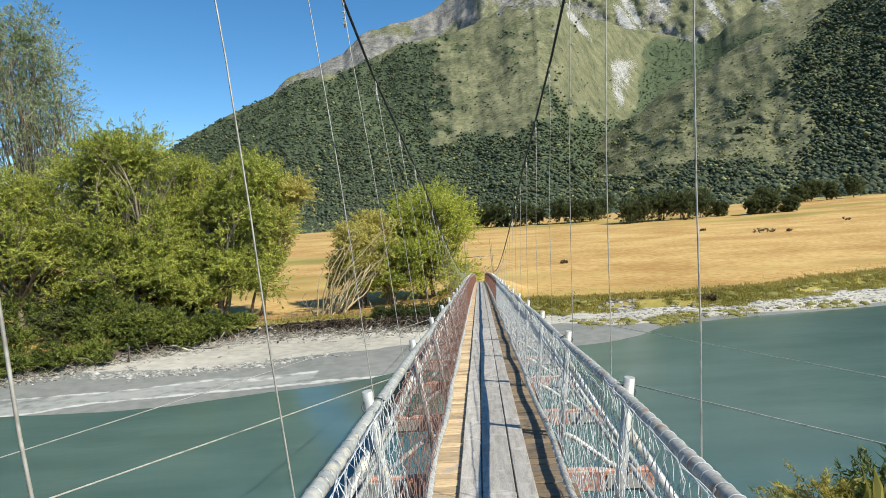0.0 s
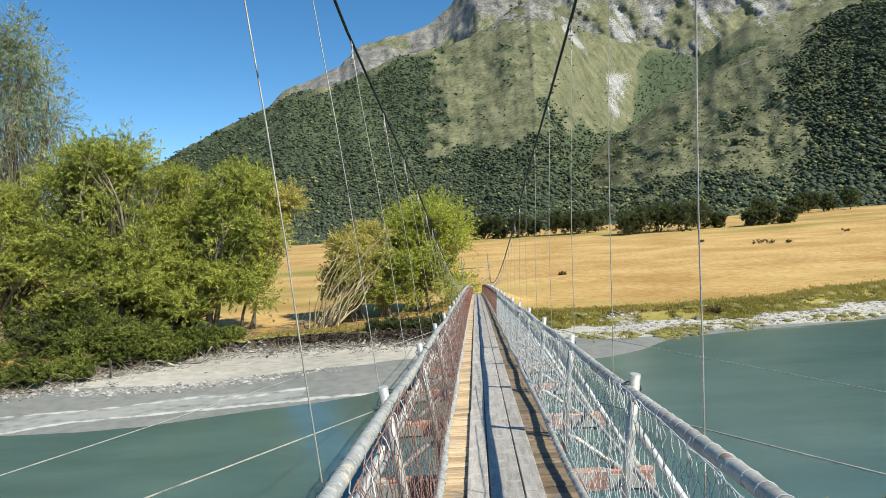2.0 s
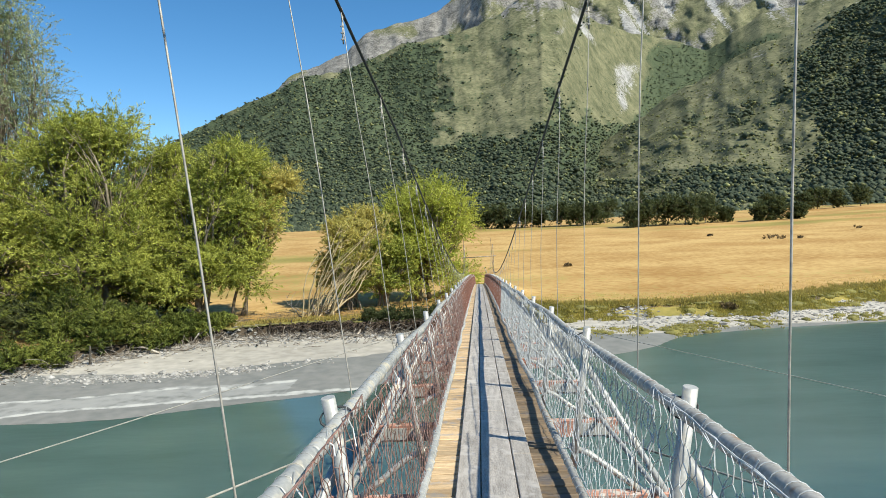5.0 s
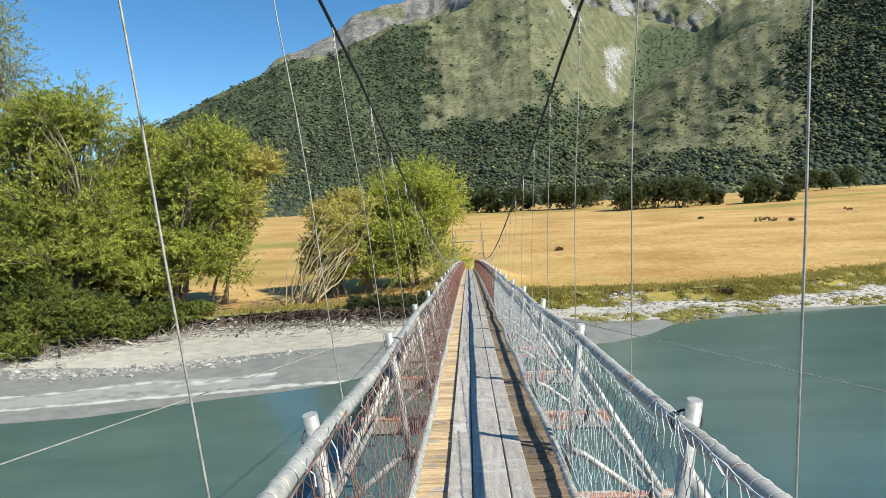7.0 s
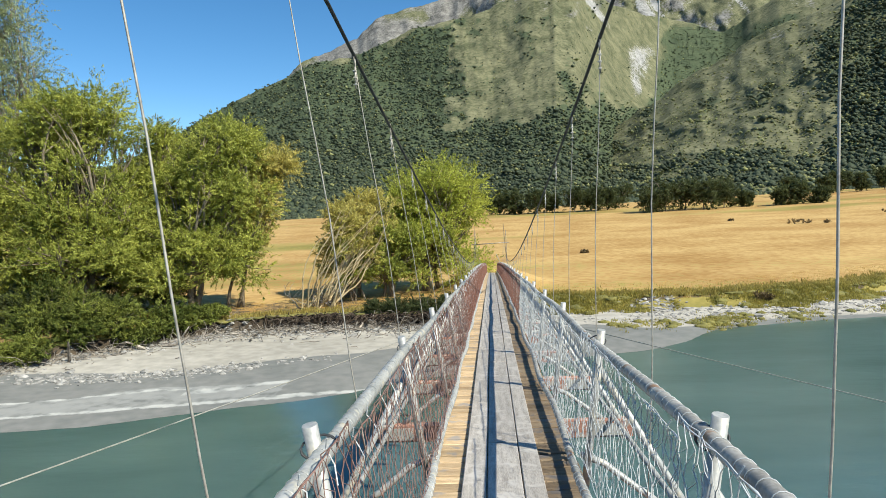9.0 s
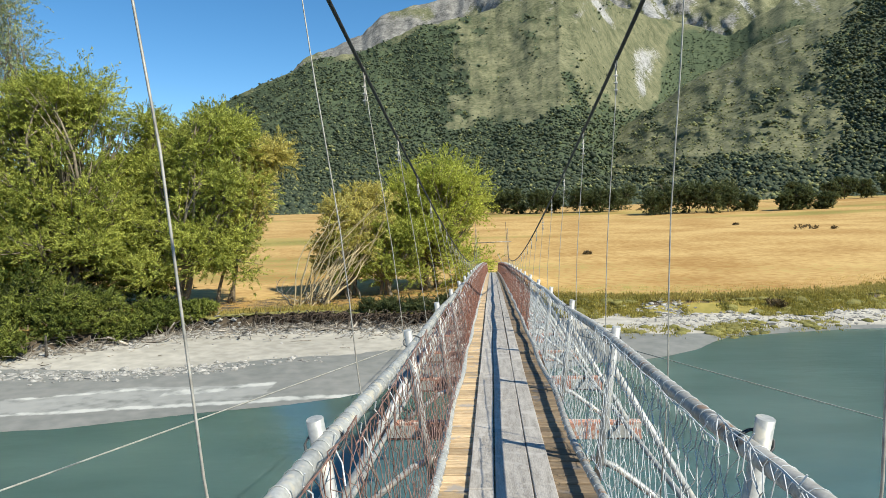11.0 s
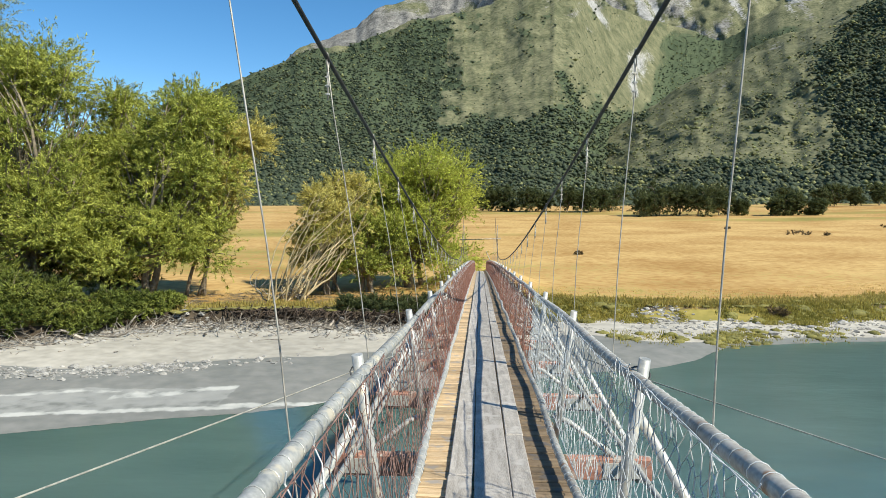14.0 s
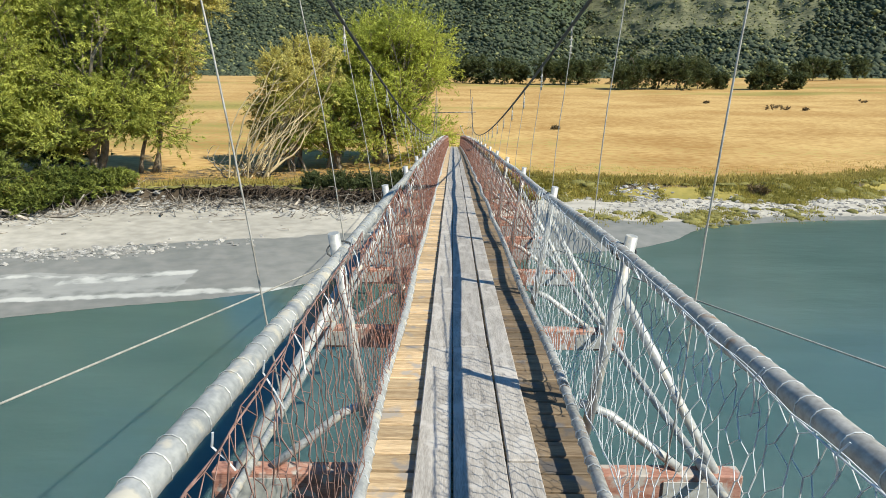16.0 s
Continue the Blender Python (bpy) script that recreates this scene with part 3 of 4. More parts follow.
# ---- trees ----


def leaves(name, centers, radii, count, size, material, parent, seed, droop=0.3, slim=0.24, fine=1.0):
    """A crown: sprays of slim leaves fanning up and out from the many twigs of its clumps."""
    rng = np.random.RandomState(seed)
    centers, radii = np.asarray(centers, float), np.asarray(radii, float)
    vol = (radii.prod(1)) ** (2 / 3)
    count, size = int(count * fine), size * fine ** -0.5
    twigs = max(count // 26, 12)
    tw = rng.choice(len(centers), twigs, p=vol / vol.sum())
    d = rng.normal(0, 1, (twigs, 3)) + np.array([0, 0, 0.15])
    d /= np.linalg.norm(d, axis=1)[:, None]
    root = centers[tw] + d * radii[tw] * rng.uniform(0.25, 0.95, (twigs, 1))
    way = d * np.array([1, 1, 0.7]) + rng.normal(0, 0.45, (twigs, 3)) + np.array([0, 0, 0.45])
    way /= np.linalg.norm(way, axis=1)[:, None]
    length = radii[tw].mean(1) * rng.uniform(0.25, 0.75, twigs)
    k = rng.randint(0, twigs, count)
    t = rng.uniform(0, 1, count)
    p = root[k] + way[k] * (length[k] * t)[:, None] + rng.normal(0, 1, (count, 3)) * (0.55 * size * (1.2 - 0.6 * t))[:, None]
    p[:, 2] -= droop * t ** 2 * length[k] * 0.5
    along = way[k] + rng.normal(0, 0.5, (count, 3)) + np.array([0, 0, 0.2 - droop])
    along /= np.linalg.norm(along, axis=1)[:, None]
    across = np.cross(along, d[k] + rng.normal(0, 0.55, (count, 3)) + np.array([0, 0, 0.5]))
    across /= np.linalg.norm(across, axis=1)[:, None]
    L = (size * rng.uniform(0.6, 1.4, count))[:, None]
    V = np.stack([p - along * L * 0.6 + across * L * slim, p + along * L * 1.1, p - along * L * 0.6 - across * L * slim], 1)
    F = np.arange(count * 3).reshape(-1, 3)
    return arrays(name, V.reshape(-1, 3), F, material, parent)


def limb_path(a, b, bend, rng, n=6):
    a, b = Vector(a), Vector(b)
    side = Vector(rng.normal(0, 1, 3)) * bend * (b - a).length
    return [a.lerp(b, t) + side * math.sin(math.pi * t) + Vector((0, 0, -bend * (b - a).length * 0.3 * t * (1 - t))) for t in np.linspace(0, 1, n)]


def tree(name, label, base, clumps, trunk_r, count, leaf, material, seed, stems=1, bark=None, category="tree", droop=0.3, group=""):
    """Trunk and limbs out to every clump of the crown. clumps: offsets and radii in metres."""
    rng = np.random.RandomState(seed)
    root = empty(name, (0, 0, 0))
    bz = float(ground_z(base[0], base[1]))
    b = Vector((base[0], base[1], bz - 0.15))
    bm = bmesh.new()
    cs = [(Vector((b.x + c[0], b.y + c[1], bz + c[2])), Vector(c[3:6])) for c in clumps]
    for s in range(stems):
        foot = b + Vector((rng.uniform(-1, 1) * 0.9 * (stems > 1), rng.uniform(-1, 1) * 0.6 * (stems > 1), 0))
        mine = cs[s::stems] or cs
        mid = sum((c for c, _ in mine), Vector()) / len(mine)
        fork = foot.lerp(mid, 0.42)
        path = limb_path(foot, fork, 0.06, rng)
        tube(bm, path, list(np.linspace(trunk_r, trunk_r * 0.6, len(path))), 8)
        for c, r in mine:
            p2 = limb_path(fork, c + Vector((0, 0, r.z * 0.3)), 0.08, rng)
            tube(bm, p2, list(np.linspace(trunk_r * 0.5, trunk_r * 0.1, len(p2))), 6)
            for _ in range(3):
                d = Vector(rng.normal(0, 1, 3))
                d.z = abs(d.z)
                d.normalize()
                st = p2[rng.randint(2, 5)]
                p3 = limb_path(st, c + Vector((d.x * r.x, d.y * r.y, d.z * r.z)) * 0.9, 0.07, rng, 5)
                tube(bm, p3, list(np.linspace(trunk_r * 0.22, trunk_r * 0.05, len(p3))), 4, False)
    part("trunk", bm, bark or BARK, root)
    leaves("crown", [c for c, _ in cs], [r for _, r in cs], count, leaf, material, root, seed, droop, fine=1.25 if leaf < 0.2 and count > 12000 else 1.0)
    return tagged(root, label, category, group)


def scatter_clumps(n, spread, low, high, size, seed, lean=(0, 0), taper=0.5):
    rng = np.random.RandomState(seed)
    out = []
    for i in range(int(n * 2.6)):
        t = rng.uniform(0, 1) ** 0.9
        ang, rad = rng.uniform(0, 6.28), spread * math.sqrt(rng.uniform(0.05, 1)) * (1 - taper * t ** 1.5)
        r = size * rng.uniform(0.6, 1.35) * rng.choice((0.45, 0.6, 0.8))
        out.append((rad * math.cos(ang) + lean[0] * t, rad * math.sin(ang) * 0.8 + lean[1] * t, low + (high - low) * t, r, r, r * 0.85))
    return out


tree("willow_tree", "broad green willow on the river bank", (-29.8, 71.5), scatter_clumps(34, 5.9, 3.4, 18.0, 2.9, 1, (4.6, 0)), 0.38, 114750, 0.18, WILLOW, 101, 3)
tree("willow_tree", "tall full willow beside the beach", (-39, 69.5), scatter_clumps(46, 8.2, 2.2, 21.0, 3.3, 2, (-1, 0)), 0.45, 155250, 0.18, WILLOW, 102, 4)
tree("willow_tree", "spreading willow with many stems", (-50, 67), scatter_clumps(36, 8.4, 2.0, 16.5, 3.3, 3), 0.45, 108000, 0.18, WILLOW, 103, 4)
tree("willow_tree", "willow behind the beach", (-62, 68), scatter_clumps(24, 8, 3, 15, 3.4, 4), 0.45, 36000, 0.20, WILLOW, 104, 3)
tree("willow_tree", "green willow in the gap of the thicket", (-34, 75), scatter_clumps(24, 5.5, 4, 18.6, 2.9, 15), 0.4, 76000, 0.19, WILLOW, 115, 3)
tree("willow_tree", "yellow-green willow at the meadow edge", (-26.5, 74), scatter_clumps(16, 3.4, 5.5, 15.0, 2.2, 5, (4.4, 0)), 0.2, 45900, 0.18, WILLOW_Y, 105, 3)
tree("poplar_tree", "tall silver-grey poplar above the willows", (-62, 86), scatter_clumps(46, 9.5, 10, 42, 4.6, 6, (1, 0), 0.7), 0.24, 84000, 0.19, POPLAR, 106, 3)
tree("poplar_tree", "tall silver-grey poplar at the edge of the wood", (-78, 84), scatter_clumps(30, 8, 12, 38, 4.6, 7, (0, 0), 0.7), 0.24, 36000, 0.22, POPLAR, 107, 2)
tree("willow_tree", "round fresh green willow beside the bridge", (-6.8, 81.5), scatter_clumps(46, 6.2, 1.8, 12.6, 2.7, 8, (1.2, 0), 0.40), 0.3, 130000, 0.15, WILLOW_G, 108, 5)
tree("willow_tree", "leaning willow with dry yellow foliage", (-15.2, 78.5), scatter_clumps(24, 4.6, 2.6, 11.0, 2.0, 9, (1.9, 0)), 0.26, 59400, 0.16, WILLOW_Y, 109, 4)
tree("willow_tree", "low willow with dense olive foliage", (-11, 77.5), scatter_clumps(14, 4.2, 2.0, 7.5, 2.2, 10), 0.22, 40500, 0.16, WILLOW, 110, 4)
for i, (x, y, r, h) in enumerate(((-38, 62, 3.2, 3.8), (-45, 57.5, 3.6, 4.4), (-52, 60, 3.8, 4.4), (-25.5, 66.3, 1.3, 0.9), (-42, 54.8, 2.3, 2.2), (-37, 58.6, 2.0, 2.1), (-32.5, 62.8, 1.8, 1.8), (-46.5, 53.0, 2.4, 2.6), (-28, 65.2, 1.2, 1.1), (-31.5, 61.2, 2.2, 2.6), (-28.6, 63.4, 1.9, 2.3), (-26.4, 65.0, 1.5, 1.6), (-38, 54.0, 2.0, 1.7), (-35.5, 56.0, 1.9, 1.6), (-33.3, 59.2, 1.7, 1.9), (-41, 51.6, 2.2, 1.9), (-45.5, 50.2, 2.3, 2.2), (-48.5, 50.5, 2.4, 3.0), (-29.6, 61.6, 1.6, 1.5), (-33.6, 60.0, 2.2, 2.8))):
    tree("bank_shrub", "leafy green shrub on the cut bank", (x, y), [(dx * r, dy * r * 0.6, h * (k + 0.18), r * 0.7, r * 0.6, h * 0.5) for dx, dy, k in ((-.5, 0, .5), (.5, .2, .55), (0, -.3, .35), (0.1, .2, .8))], 0.08, 5600, 0.16, SHRUB, 200 + i, 1, category="shrub", group="shrubs on the bank")
# shrubs in dark beech leaf colour, added as the darkness under the willows
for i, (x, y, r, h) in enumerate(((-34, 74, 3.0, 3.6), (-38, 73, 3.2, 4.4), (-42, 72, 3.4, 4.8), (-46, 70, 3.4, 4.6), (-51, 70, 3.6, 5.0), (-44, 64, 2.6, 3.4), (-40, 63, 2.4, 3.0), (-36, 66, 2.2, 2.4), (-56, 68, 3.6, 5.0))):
    tree("understory_shrub", "dense shrub added in dark leaves to fill the shade under the willows", (x, y), [(dx * r, dy * r * 0.6, h * (k + 0.15), r * 0.7, r * 0.6, h * 0.5) for dx, dy, k in ((-.5, 0, .45), (.5, .2, .5), (0, -.3, .3), (0.1, .2, .7))], 0.08, 5200, 0.22, BEECH, 280 + i, 1, category="shrub", group="shrubs under the willows")
# low shrubs given the darker beech leaf colour for the bank's shade
for i, (x, y, r) in enumerate(((-5.2, 68.3, 1.7), (-7.8, 68.0, 1.6), (-10.3, 68.2, 1.2), (-3.4, 69.2, 1.5))):
    tree("bank_shrub", "low shrub over the roots of the cut bank, leaves darkened for shade", (x, y), [(-.6 * r, 0, .6, .8 * r, .7 * r, .6), (.6 * r, .1, .5, .8 * r, .7 * r, .5), (0, -.5, .2, r, .6 * r, .5)], 0.05, 5200, 0.14, BEECH, 240 + i, 1, category="shrub", group="shrubs on the bank")
for i, (x, y) in enumerate(((10.6, 18.6), (12.0, 19.0), (8.6, 18.3), (7.2, 17.6))):
    tree("river_shrub", "dark green shrub on the near river bank", (x, y), [(0, 0, 1.1, 1.2, 1.1, 0.9), (0.8, 0.2, 0.8, 0.9, 0.9, 0.7), (-0.8, 0, 0.7, 0.9, 0.9, 0.6)], 0.06, 4200, 0.11, SHRUB if i != 2 else TUSSOCK_G, 260 + i, 2, category="shrub")

tree("willow_tree", "small willow at the foot of bleached limbs", (-14.0, 75.6), scatter_clumps(10, 2.2, 1.6, 6.0, 1.3, 16), 0.12, 16000, 0.14, WILLOW, 116, 4)
# bare pale limbs leaning out of the yellow willow
limbs, tips = empty("dead_willow"), []
rng = np.random.RandomState(77)
for i in range(34):
    foot = Vector((-19.2 + rng.uniform(0, 3.6), 72.6 + rng.uniform(-1.4, 1.0), 1.7))
    up = rng.uniform(4.5, 11.0)
    tip = foot + Vector((rng.uniform(0.3, 1.6) + up * rng.uniform(0.35, 0.72), rng.uniform(-1.6, 1.0), up))
    if i % 4 == 0:
        tip = foot + Vector((rng.uniform(-2.6, 3.5), rng.uniform(-1.8, 0.5), rng.uniform(0.3, 2.6)))
    p = [q + Vector(rng.normal(0, 0.09, 3)) * (k > 0) for k, q in enumerate(limb_path(foot, tip, 0.12, rng, 9))]
    if i % 4:
        tips.append(p[8] + Vector((0.3, 0.5, 0.3)))
    p = [q + Vector((-0.05 * up * math.sin(math.pi * k / 8), 0, 0.06 * up * math.sin(math.pi * k / 8))) for k, q in enumerate(p)]
    thick = rng.uniform(0.06, 0.13)
    bm = tube(bmesh.new(), p, list(np.linspace(thick, 0.018, 9)), 5, False)
    for _ in range(4):
        q = p[rng.randint(3, 8)]
        tube(bm, limb_path(q, q + Vector((rng.uniform(0.1, 1.5), rng.normal(0, 0.5), rng.uniform(0.3, 1.6))), 0.1, rng, 4), [0.028, 0.022, 0.016, 0.01], 4, False)
    part("limb", bm, PALEWOOD if i % 4 else DRIFT, limbs)
leaves("crown", [tuple(q) for q in tips], [(0.8, 0.8, 0.7)] * len(tips), 6500, 0.14, WILLOW_Y, limbs, 78)
tagged(limbs, "leaning willow of bleached bare limbs with thin yellow foliage", "dead tree")

# far row of beeches on the flat
rng = np.random.RandomState(9)
row = [(22, 300, 11), (29, 305, 10), (12, 306, 12), (38, 298, 12), (46, 300, 13), (54, 304, 11), (64, 265, 12), (70, 268, 15), (78, 270, 14), (84, 266, 12), (94, 272, 13), (103, 272, 6.5), (114, 266, 8.5), (120, 267, 9), (127, 265, 7.5), (4, 310, 12), (-4, 318, 13), (163, 330, 9), (172, 335, 11), (182, 335, 10), (196, 340, 12), (62, 318, 13), (120, 345, 12), (152, 340, 11)]
for i, (x, y, h) in enumerate(row):
    tree("beech_tree", "dark rounded beech at the edge of the flat", (x, y), [(rng.uniform(-.3, .3) * h, rng.uniform(-.2, .2) * h, h * rng.uniform(.14, .78), h * .29, h * .29, h * .21) for _ in range(12)], h * 0.025, 6500, 0.55, BEECH, 300 + i, 1, group="beeches along the flat")
for i, (x, y, r) in enumerate(((24.3, 70.6, 0.75), (72, 167, 1.2), (74.5, 167, 1.0), (79, 166, 0.6), (15.5, 118, 0.5), (66, 190, 0.6), (110, 196, 0.9), (113, 175, 1.4))):
    tree("field_bush", "small dry brown bush in the golden field", (x, y), [(0, 0, r * .5, r, r * .8, r * .6), (r, 0, r * .4, r * .7, r * .6, r * .4)], 0.04, 500, 0.20, DRYBUSH, 400 + i, category="bush", group="bushes in the field")

# ---- grass, stones and drift on the far bank ----


TURF = mat("olive_turf", (0.10, 0.105, 0.03), (0.24, 0.215, 0.06), 0.9, 1.5, 0, 0.03, 14, island=0.2)


def tufts(name, label, pts, height, material, seed, blades=4):
    rng = np.random.RandomState(seed)
    m = len(pts)
    base = np.repeat(pts, blades, 0) + rng.normal(0, 1, (m * blades, 3)) * np.array([.16, .16, 0])
    hgt = np.repeat(height, blades)[:, None] * rng.uniform(.5, 1.2, (m * blades, 1))
    th = rng.uniform(0, 6.28, m * blades)
    across = np.stack([np.cos(th), np.sin(th), th * 0], -1) * hgt * 0.16
    tip = base + np.concatenate([rng.normal(0, .25, (m * blades, 2)), np.ones((m * blades, 1))], 1) * hgt
    V = np.stack([base - across, base + across, tip], 1)
    return tagged(arrays(name, V.reshape(-1, 3), np.arange(m * blades * 3).reshape(-1, 3), material), label, "grass", kind="stuff")


def on_ground(x, y, dz=0.0):
    """Points on the ground."""
    return np.stack([x, y, ground_z(x, y) + dz], -1)


ico = bmesh.new()
bmesh.ops.create_icosphere(ico, subdivisions=2, radius=1)
MOUND_V, MOUND_F = np.array([v.co for v in ico.verts]), np.array([[v.index for v in f.verts] for f in ico.faces])
ico.free()


def mounds(name, label, pts, sizes, flat, material, seed):
    """Rounded clods and cushions of turf."""
    rng = np.random.RandomState(seed)
    m = len(pts)
    s = sizes[:, None, None] * rng.uniform(.75, 1.25, (m, len(MOUND_V), 1)) * np.array([1.3, .8, flat])
    F = MOUND_F[None] + (np.arange(m) * len(MOUND_V))[:, None, None]
    return tagged(arrays(name, (pts[:, None, :] + MOUND_V[None] * s).reshape(-1, 3), F.reshape(-1, 3), material, smooth=True), label, "turf", kind="stuff")


def bank_edge(x):
    return np.interp(x, *BANK) + 0.5 * fbm(x, x * 0, 0.9, 1) + 0.4 * fbm(x, x * 0, 2.6, 2)


rng = np.random.RandomState(12)
x = np.concatenate([rng.uniform(-44, -3, 300), rng.uniform(2, 80, 420)])
P = on_ground(x, bank_edge(x) + np.where(x < 0, 0.95, 3.0) + rng.uniform(0, .35, len(x)), -.04)
P[:, 1] -= np.where(x < 0, 0.75, 0.6) * rng.uniform(.2, 1.1, len(x))
mounds("turf_lip", "overhanging turf along the cut edge of the bank", P, rng.uniform(.12, .42, len(x)), .36, TURF, 5)
x = 2 + 78 * rng.uniform(0, 1, 2200) ** 1.3
y = bank_edge(x) + rng.uniform(-0.6, 3.2, 2200)
keep = fbm(x, y * 1.6, 1.0, 51) > -0.15
P = on_ground(x[keep], y[keep], -.02)
mounds("slumped_turf", "olive cushions of turf slumped on the bank", P, rng.gamma(3, .07, len(P)) + .10, .5, TURF, 6)
keep = rng.randint(0, len(P), 15000)
P = P[keep] + rng.normal(0, .32, (15000, 3)) * np.array([1, .8, 0])
P[:, 2] = ground_z(P[:, 0], P[:, 1]) + .06
tufts("bank_hummocks", "green grassy hummocks on the slumped bank", P, rng.uniform(.10, .34, 15000), TUSSOCK_G, 2, 6)
x = np.where(rng.uniform(0, 1, 14000) < 0.12, rng.uniform(-60, 0, 14000), rng.uniform(1, 85, 14000))
y = bank_edge(x) + np.where(x < 0, 0.7, 2.6) + np.abs(rng.normal(0, 1.5, 14000))
tufts("bank_grass", "yellow-green grass along the top of the bank", on_ground(x, y, -.05), rng.uniform(.16, .46, 14000), TUSSOCK, 1, 6)
x = rng.uniform(-60, 90, 16000)
y = np.interp(x, *BANK) + 2.2 + 10 * rng.uniform(0, 1, 16000) ** 1.4
tufts("dry_grass", "dry golden grass of the river flat", on_ground(x, y, -.05), rng.uniform(.08, .2, 16000), DRYGRASS, 2, 5)
x = 2 + 60 * rng.uniform(0, 1, 13000) ** 1.5
y = bank_edge(x) + rng.uniform(-0.2, 3.2, 13000)
keep = (fbm(x, y, 0.9, 52) > -0.12) & (np.hypot(x - 15, (y - 70.3) * 0.8) > 1.5)
tufts("bank_face_grass", "soft olive grass over the slumped bank", on_ground(x[keep], y[keep], -.04), rng.uniform(.10, .30, int(keep.sum())), TUSSOCK_G, 8, 6)
x = np.concatenate([rng.normal(c, s, n) for c, s, n in ((18.3, .8, 420), (14.0, .6, 60), (21, .7, 140), (11, .9, 90), (26, 1.2, 120), (36, 2.0, 150))])
y = np.maximum(np.interp(x, *SHORE) + 1.6, 64.4) + rng.normal(0, .7, len(x))
tufts("beach_grass", "green tufts on the gravel beach", on_ground(x, y, -.03), rng.uniform(.1, .32, len(x)), TUSSOCK_G, 3, 6)
mounds("beach_turf", "olive turf islands on the gravel beach", on_ground(x[::6], y[::6]), rng.uniform(.15, .4, len(x[::6])), .55, TURF, 7)
x = rng.uniform(-8, 26, 1500)
y = np.interp(x, *NEAR) - np.abs(rng.normal(0, 4, 1500))
tufts("near_bank_grass", "rank grass on the near bank", on_ground(x, y, -.05), rng.uniform(.3, .9, 1500), TUSSOCK_G, 4, 6)


def stones(name, label, pts, sizes, seed, material=STONE):
    rng = np.random.RandomState(seed)
    m = len(pts)
    s = sizes[:, None, None] * rng.uniform(.6, 1.3, (m, len(ICO_V), 1)) * np.array([1.2, .9, .6])
    V = pts[:, None, :] + ICO_V[None] * s
    F = ICO_F[None] + (np.arange(m) * len(ICO_V))[:, None, None]
    return tagged(arrays(name, V.reshape(-1, 3), F.reshape(-1, 3), material), label, "stones", kind="stuff")


x = np.concatenate([rng.uniform(-60, -12, 300), rng.uniform(-33, -17, 500)])
y = np.interp(x, *SHORE) + np.abs(rng.normal(9.3, .6, 800))
x = np.concatenate([x, rng.uniform(-46, -4, 1800)])
y = np.concatenate([y, np.interp(x[800:], *BANK) - np.abs(rng.normal(0.6, 1.0, 1800))])
x = np.concatenate([x, rng.uniform(-46, -4, 2600)])
y = np.concatenate([y, np.interp(x[2600:], *BANK) - rng.gamma(2.0, .7, 2600) + .2])
x2 = rng.uniform(6, 75, 2900)
shore2 = np.maximum(np.interp(x2, *SHORE), 63.5)
y2 = shore2 + rng.uniform(.1, 1, 2900) ** .8 * (np.interp(x2, *BANK) - shore2 + .8)
keep = (x2 > 19) | (rng.uniform(0, 1, 2900) < np.where(x2 < 11.5, 0.2, 1.0)) & (y2 > shore2 + 1.6 + rng.normal(0, .6, 2900))
x2 = np.concatenate([x2[keep], rng.normal(15, 1.3, 260)])
y2 = np.concatenate([y2[keep], rng.uniform(68.6, 72, 260)])
x, y = np.concatenate([x, x2]), np.concatenate([y, y2])
stones("beach_stones", "grey river stones strewn over the beach", on_ground(x, y), rng.gamma(2.0, .04, len(x)) + np.where(x < 0, .05, .03), 3)

rng = np.random.RandomState(31)
bm = bmesh.new()
for i in range(1500):
    x0 = rng.uniform(-46, -4)
    y0 = float(np.interp(x0, *BANK)) - rng.gamma(2.0, .8) + .3
    z0 = float(ground_z(x0, y0))
    d = Vector((rng.normal(0, 1), rng.normal(0, .6), rng.uniform(-.1, .5)))
    ln = rng.gamma(2.0, .38) + .25
    p = limb_path((x0, y0, z0 + .05), Vector((x0, y0, z0 + .1)) + d.normalized() * ln, .12, rng, 4)
    tube(bm, p, list(np.linspace(.038, .012, 4)) if i % 14 else [.12, .10, .08, .05], 4, False)
drift = part("drift_roots", bm, DRIFT)
tagged(drift, "tangled roots and driftwood along the beach top", "driftwood", kind="stuff")

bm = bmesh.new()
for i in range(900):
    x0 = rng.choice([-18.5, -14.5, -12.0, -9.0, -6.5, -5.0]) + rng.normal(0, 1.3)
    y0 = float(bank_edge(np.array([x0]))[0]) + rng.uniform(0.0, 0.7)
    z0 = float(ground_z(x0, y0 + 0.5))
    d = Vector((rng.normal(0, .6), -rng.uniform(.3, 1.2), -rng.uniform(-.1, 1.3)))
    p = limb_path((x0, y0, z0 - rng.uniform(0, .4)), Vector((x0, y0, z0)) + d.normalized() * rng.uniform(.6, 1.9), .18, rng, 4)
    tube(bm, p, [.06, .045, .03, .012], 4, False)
tagged(part("bank_roots", bm, ROOTS), "tangled roots hanging from the cut bank, coloured dark as in shade", "roots", kind="stuff")

# ---- the bridge ----
deck = empty("bridge_deck", (0, 0, 0))
tagged(deck, "narrow timber bridge deck of long boards on cross slats", "bridge deck", kind="structure")

# cross frames: beam, posts, braces
frame_thing = empty("bridge_trestle")
tagged(frame_thing, "red timber cross beam with galvanised pipe posts and braces", "bridge trestle", "trestles of the bridge")
# heights relative to the handrail
bm = bmesh.new()
box(bm, -X_BEAM, X_BEAM, -0.05, 0.05, -1.355, -1.17, 0.008, 0.004)
